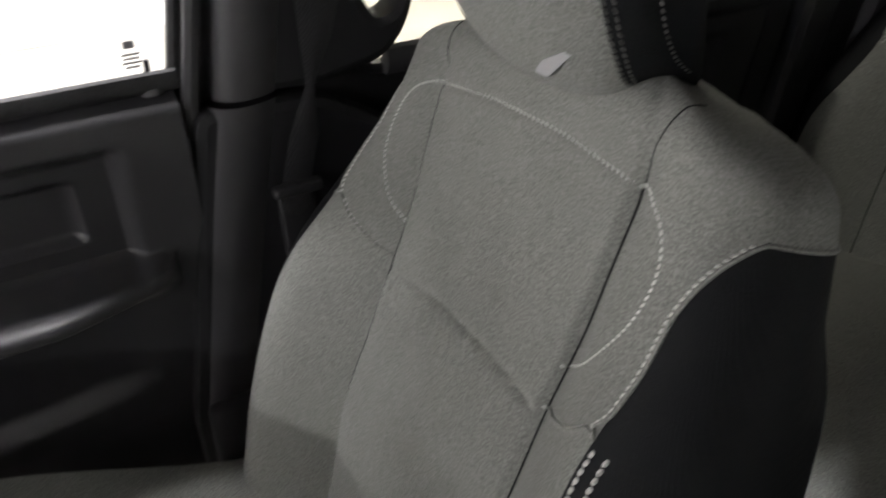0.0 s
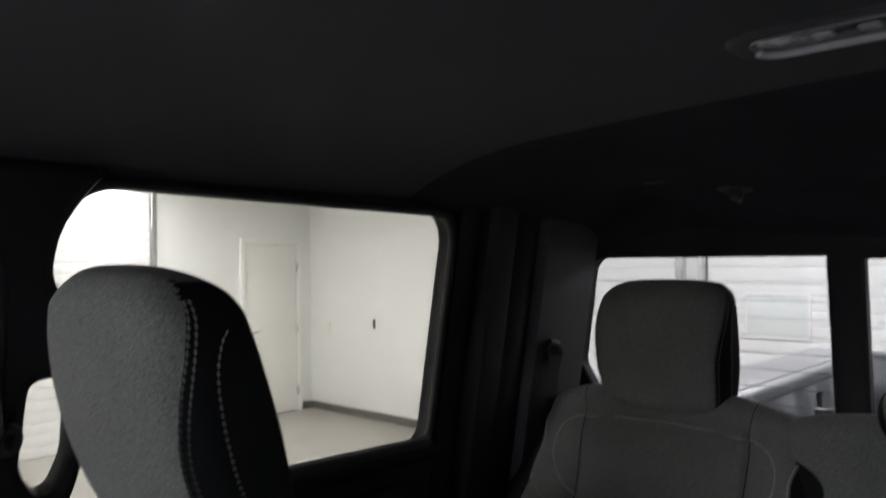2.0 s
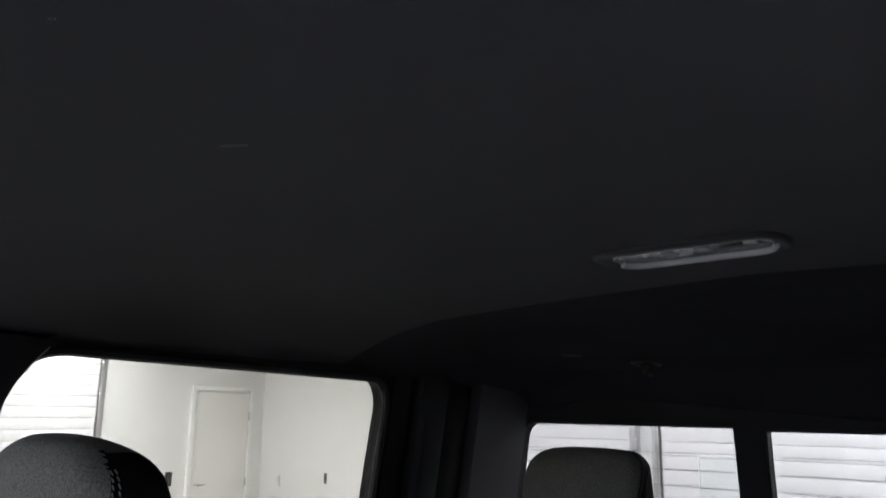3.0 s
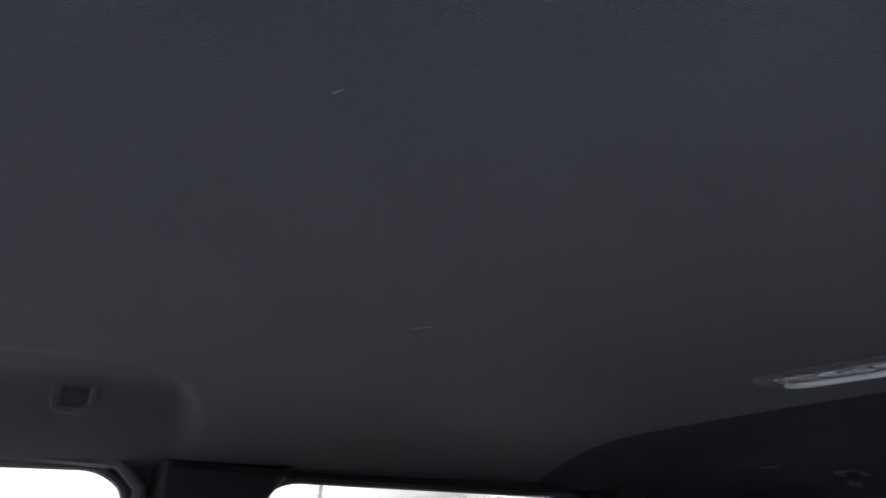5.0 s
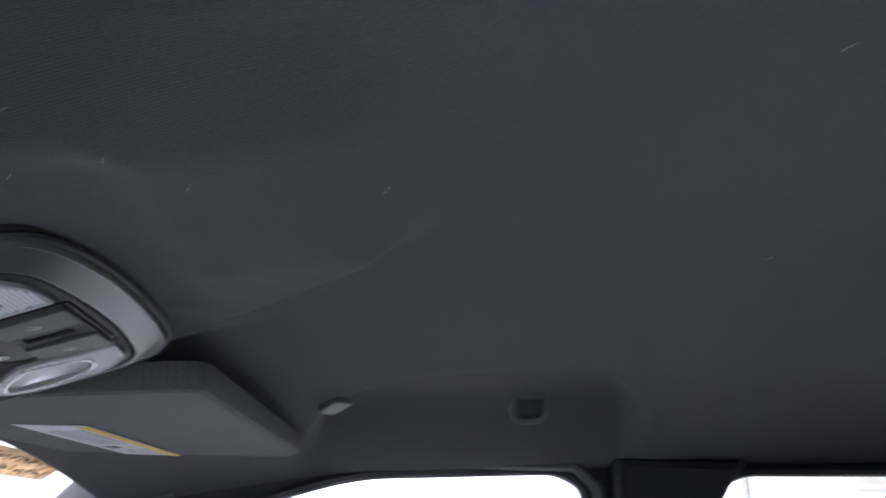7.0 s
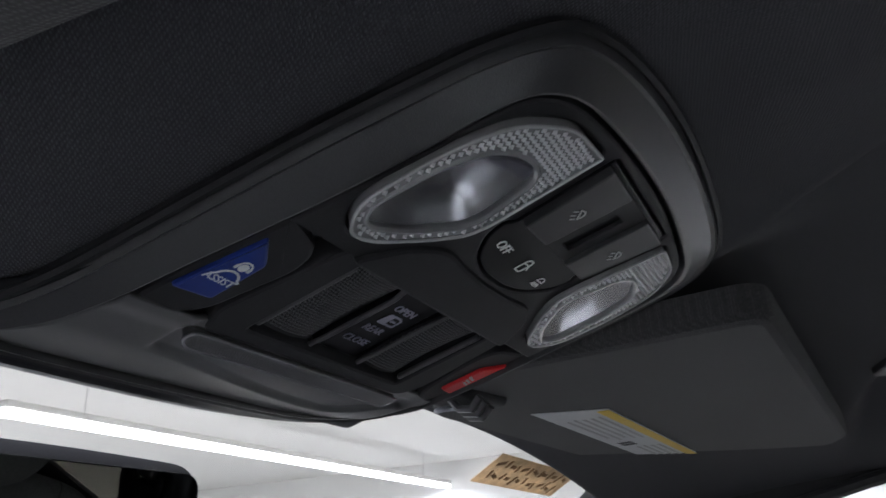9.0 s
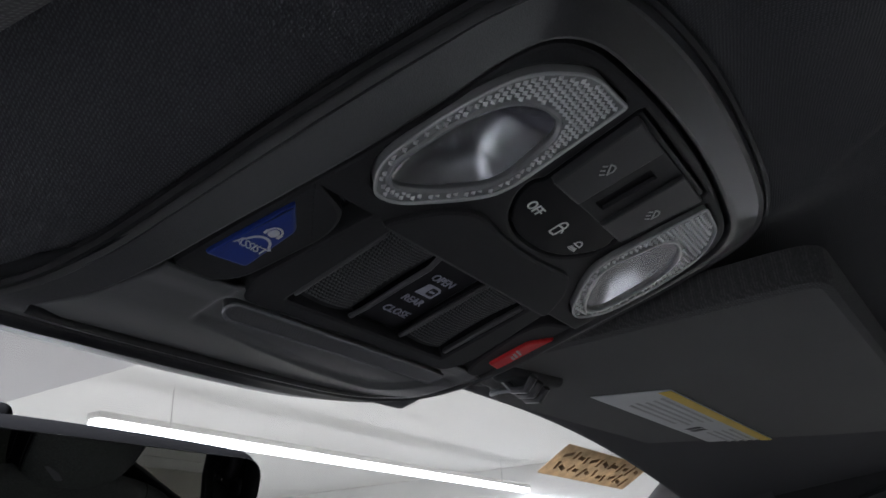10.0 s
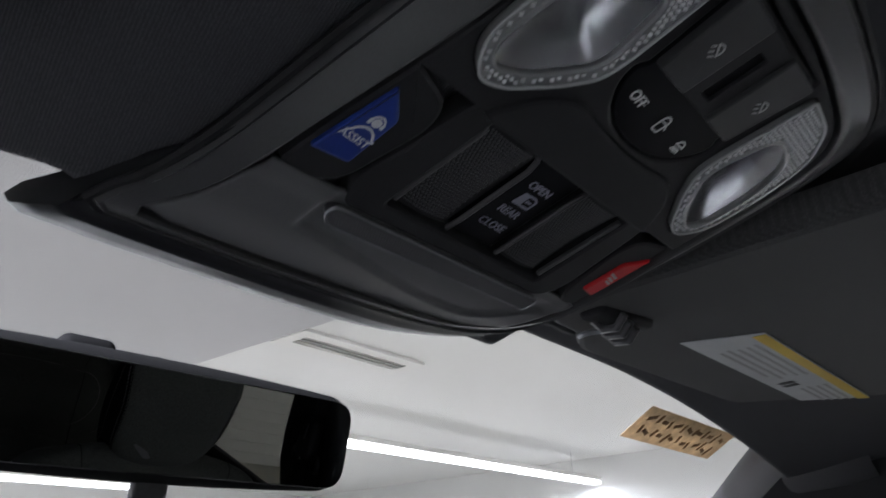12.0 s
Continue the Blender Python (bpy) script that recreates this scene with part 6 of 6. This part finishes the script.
# ---- mirror and windshield decal ----
def rear_view_mirror():
    m = thing("rear_view_mirror", pose(0.0024, 0.843, 1.8516, 13.5, 0, -3) @ Matrix.Scale(0.92, 4), "black framed rear-view mirror on the windshield", "mirror")
    part("shell", moved(rbox(0.128, 0.017, 0.0315, 0.015, 6, (10, 2, 2), lambda v: (v.x, v.y + 0.010 * (v.x / 0.128) ** 2 * 0.3, v.z * (1 - 0.10 * (v.x / 0.128) ** 2))), pose(0, 0.006, 0)), MIRROR_SHELL, m)
    face = round_poly([(-0.120, -0.0255), (0.120, -0.0255), (0.120, 0.0255), (-0.120, 0.0255)], 0.014, 6)
    g = part("mirror_glass", prism(face, 0, 0.002, 0.0006), MIRROR, m, "silvered mirror glass", smooth=False)
    g.matrix_local = pose(0, -0.0102, 0, 90)
    part("tab", moved(rbox(0.009, 0.005, 0.014, 0.003, 3, (1, 1, 1)), pose(0.006, 0.004, -0.042)), RUBBER, m)
    part("stem", tube([(-0.030, 0.015, 0.010), (-0.032, 0.035, 0.022), (-0.033, 0.048, 0.028)], 0.007, 10), BLACK_GLOSS, m)
    part("mount", moved(rbox(0.015, 0.013, 0.007, 0.006, 4, (2, 2, 1)), pose(-0.034, 0.030, 0.026, -30)), MIRROR_SHELL, m, "round black mirror mount")
    return m


rear_view_mirror()


def windshield_decal():
    d = thing("windshield_decal", Matrix(((1, 0, 0, 0.590), (0, -0.859, -0.512, 0.812), (0, 0.512, -0.859, ws_z(0.812 + 0.012) - 0.006), (0, 0, 0, 1))), "tan decal with brown marks on the windshield", "sticker")
    part("card", prism(round_poly([(-0.113, -0.0215), (0.113, -0.0215), (0.113, 0.0215), (-0.113, 0.0215)], 0.002, 2), -0.0006, 0), TAN, d)
    rng = random.Random(11)
    for k in range(26):
        col, row = k // 2, k % 2
        x, y = -0.100 + 0.200 * (col + 0.5) / 13 + rng.uniform(-0.003, 0.003), (-0.009 if row else 0.009) + rng.uniform(-0.003, 0.003)
        w, h = (0.0024, rng.uniform(0.005, 0.009)) if (col + row) % 2 else (rng.uniform(0.005, 0.008), 0.0024)
        part("mark", moved(rbox(w, h, 0.0002, 0.0001, 1, (1, 1, 1)), pose(x, y, 0.0003, 0, 0, rng.choice((-18, -4, 4, 20)))), BROWN, d)
    return d


windshield_decal()


# ---- the pickup bed behind the cab ----
def pickup_bed():
    b = thing("pickup_bed", pose(0, -2.2, 0.75), "silver ribbed pickup bed behind the cab", "truck bed")
    inv = b.matrix_world.inverted()
    for sg in (-1, 1):
        part("side_rail", moved(rbox(0.055, 0.975, 0.028, 0.016, 4, (1, 6, 1)), inv @ pose(sg * 0.79, -2.20, 1.375)), BED, b)

        def f(y, z):
            return 0.012 * sstep(-0.2, 0.2, math.sin(y * 2 * math.pi / 0.24)) * sstep(0.86, 0.92, z) * sstep(1.33, 1.29, z)
        rows = [[(sg * (0.760 - f(-1.24 - 1.93 * j / 160, 0.80 + 0.56 * i / 20)), -1.24 - 1.93 * j / 160, 0.80 + 0.56 * i / 20) for j in range(161)] for i in range(21)]
        part("inner_side", moved(grid_bm(rows), inv), BED, b)
        part("outer_side", moved(rbox(0.02, 0.965, 0.30, 0.01, 3, (1, 1, 1)), inv @ pose(sg * 0.93, -2.20, 1.08)), BED, b)
        part("rail_cap", moved(rbox(0.09, 0.965, 0.006, 0.004, 2, (1, 1, 1)), inv @ pose(sg * 0.85, -2.20, 1.402)), BED, b)
        # dark plates paint the shade of the stake holes
        for y in (-1.60, -2.05, -2.62, -2.95):
            part("stake_hole", moved(rbox(0.004, 0.022, 0.030, 0.003, 2, (1, 1, 1)), inv @ pose(sg * 0.748, y, 1.28)), DARKHOLE, b)
    gate = part("tailgate", moved(rbox(0.76, 0.03, 0.30, 0.015, 3, (1, 1, 1)), inv @ pose(0, -3.19, 1.09)), BED, b)
    for x in (-0.5, -0.25, 0.0, 0.25, 0.5):
        part("gate_rib", moved(rbox(0.05, 0.012, 0.20, 0.010, 3, (1, 1, 1)), inv @ pose(x, -3.152, 1.08)), BED, b)
    part("gate_cap", moved(rbox(0.77, 0.045, 0.012, 0.008, 3, (1, 1, 1)), inv @ pose(0, -3.19, 1.396)), BED, b)
    part("bed_floor", moved(rbox(0.76, 0.97, 0.01, 0.004, 2, (1, 1, 1)), inv @ pose(0, -2.20, 0.80)), BED, b)
    for sg in (-1, 1):
        wheel = part("wheel", moved(tube([(-0.12, 0, 0), (0.12, 0, 0)], 0.40, 32), inv @ pose(sg * 0.84, -2.35, 0.40)), RUBBER, b, "black rear tyre")
        part("rim", moved(tube([(-0.125, 0, 0), (0.125, 0, 0)], 0.23, 24), inv @ pose(sg * 0.84, -2.35, 0.40)), STEEL, wheel)
    part("axle", moved(tube([(-0.75, 0, 0), (0.75, 0, 0)], 0.05, 12), inv @ pose(0, -2.35, 0.40)), RUBBER, b)
    part("chassis_beam", moved(rbox(0.40, 0.95, 0.15, 0.01, 2, (1, 1, 1)), inv @ pose(0, -2.2, 0.62)), RUBBER, b)
    part("bulkhead", moved(rbox(0.76, 0.015, 0.28, 0.010, 3, (1, 1, 1)), inv @ pose(0, -1.235, 1.08)), BED, b)
    return b


pickup_bed()
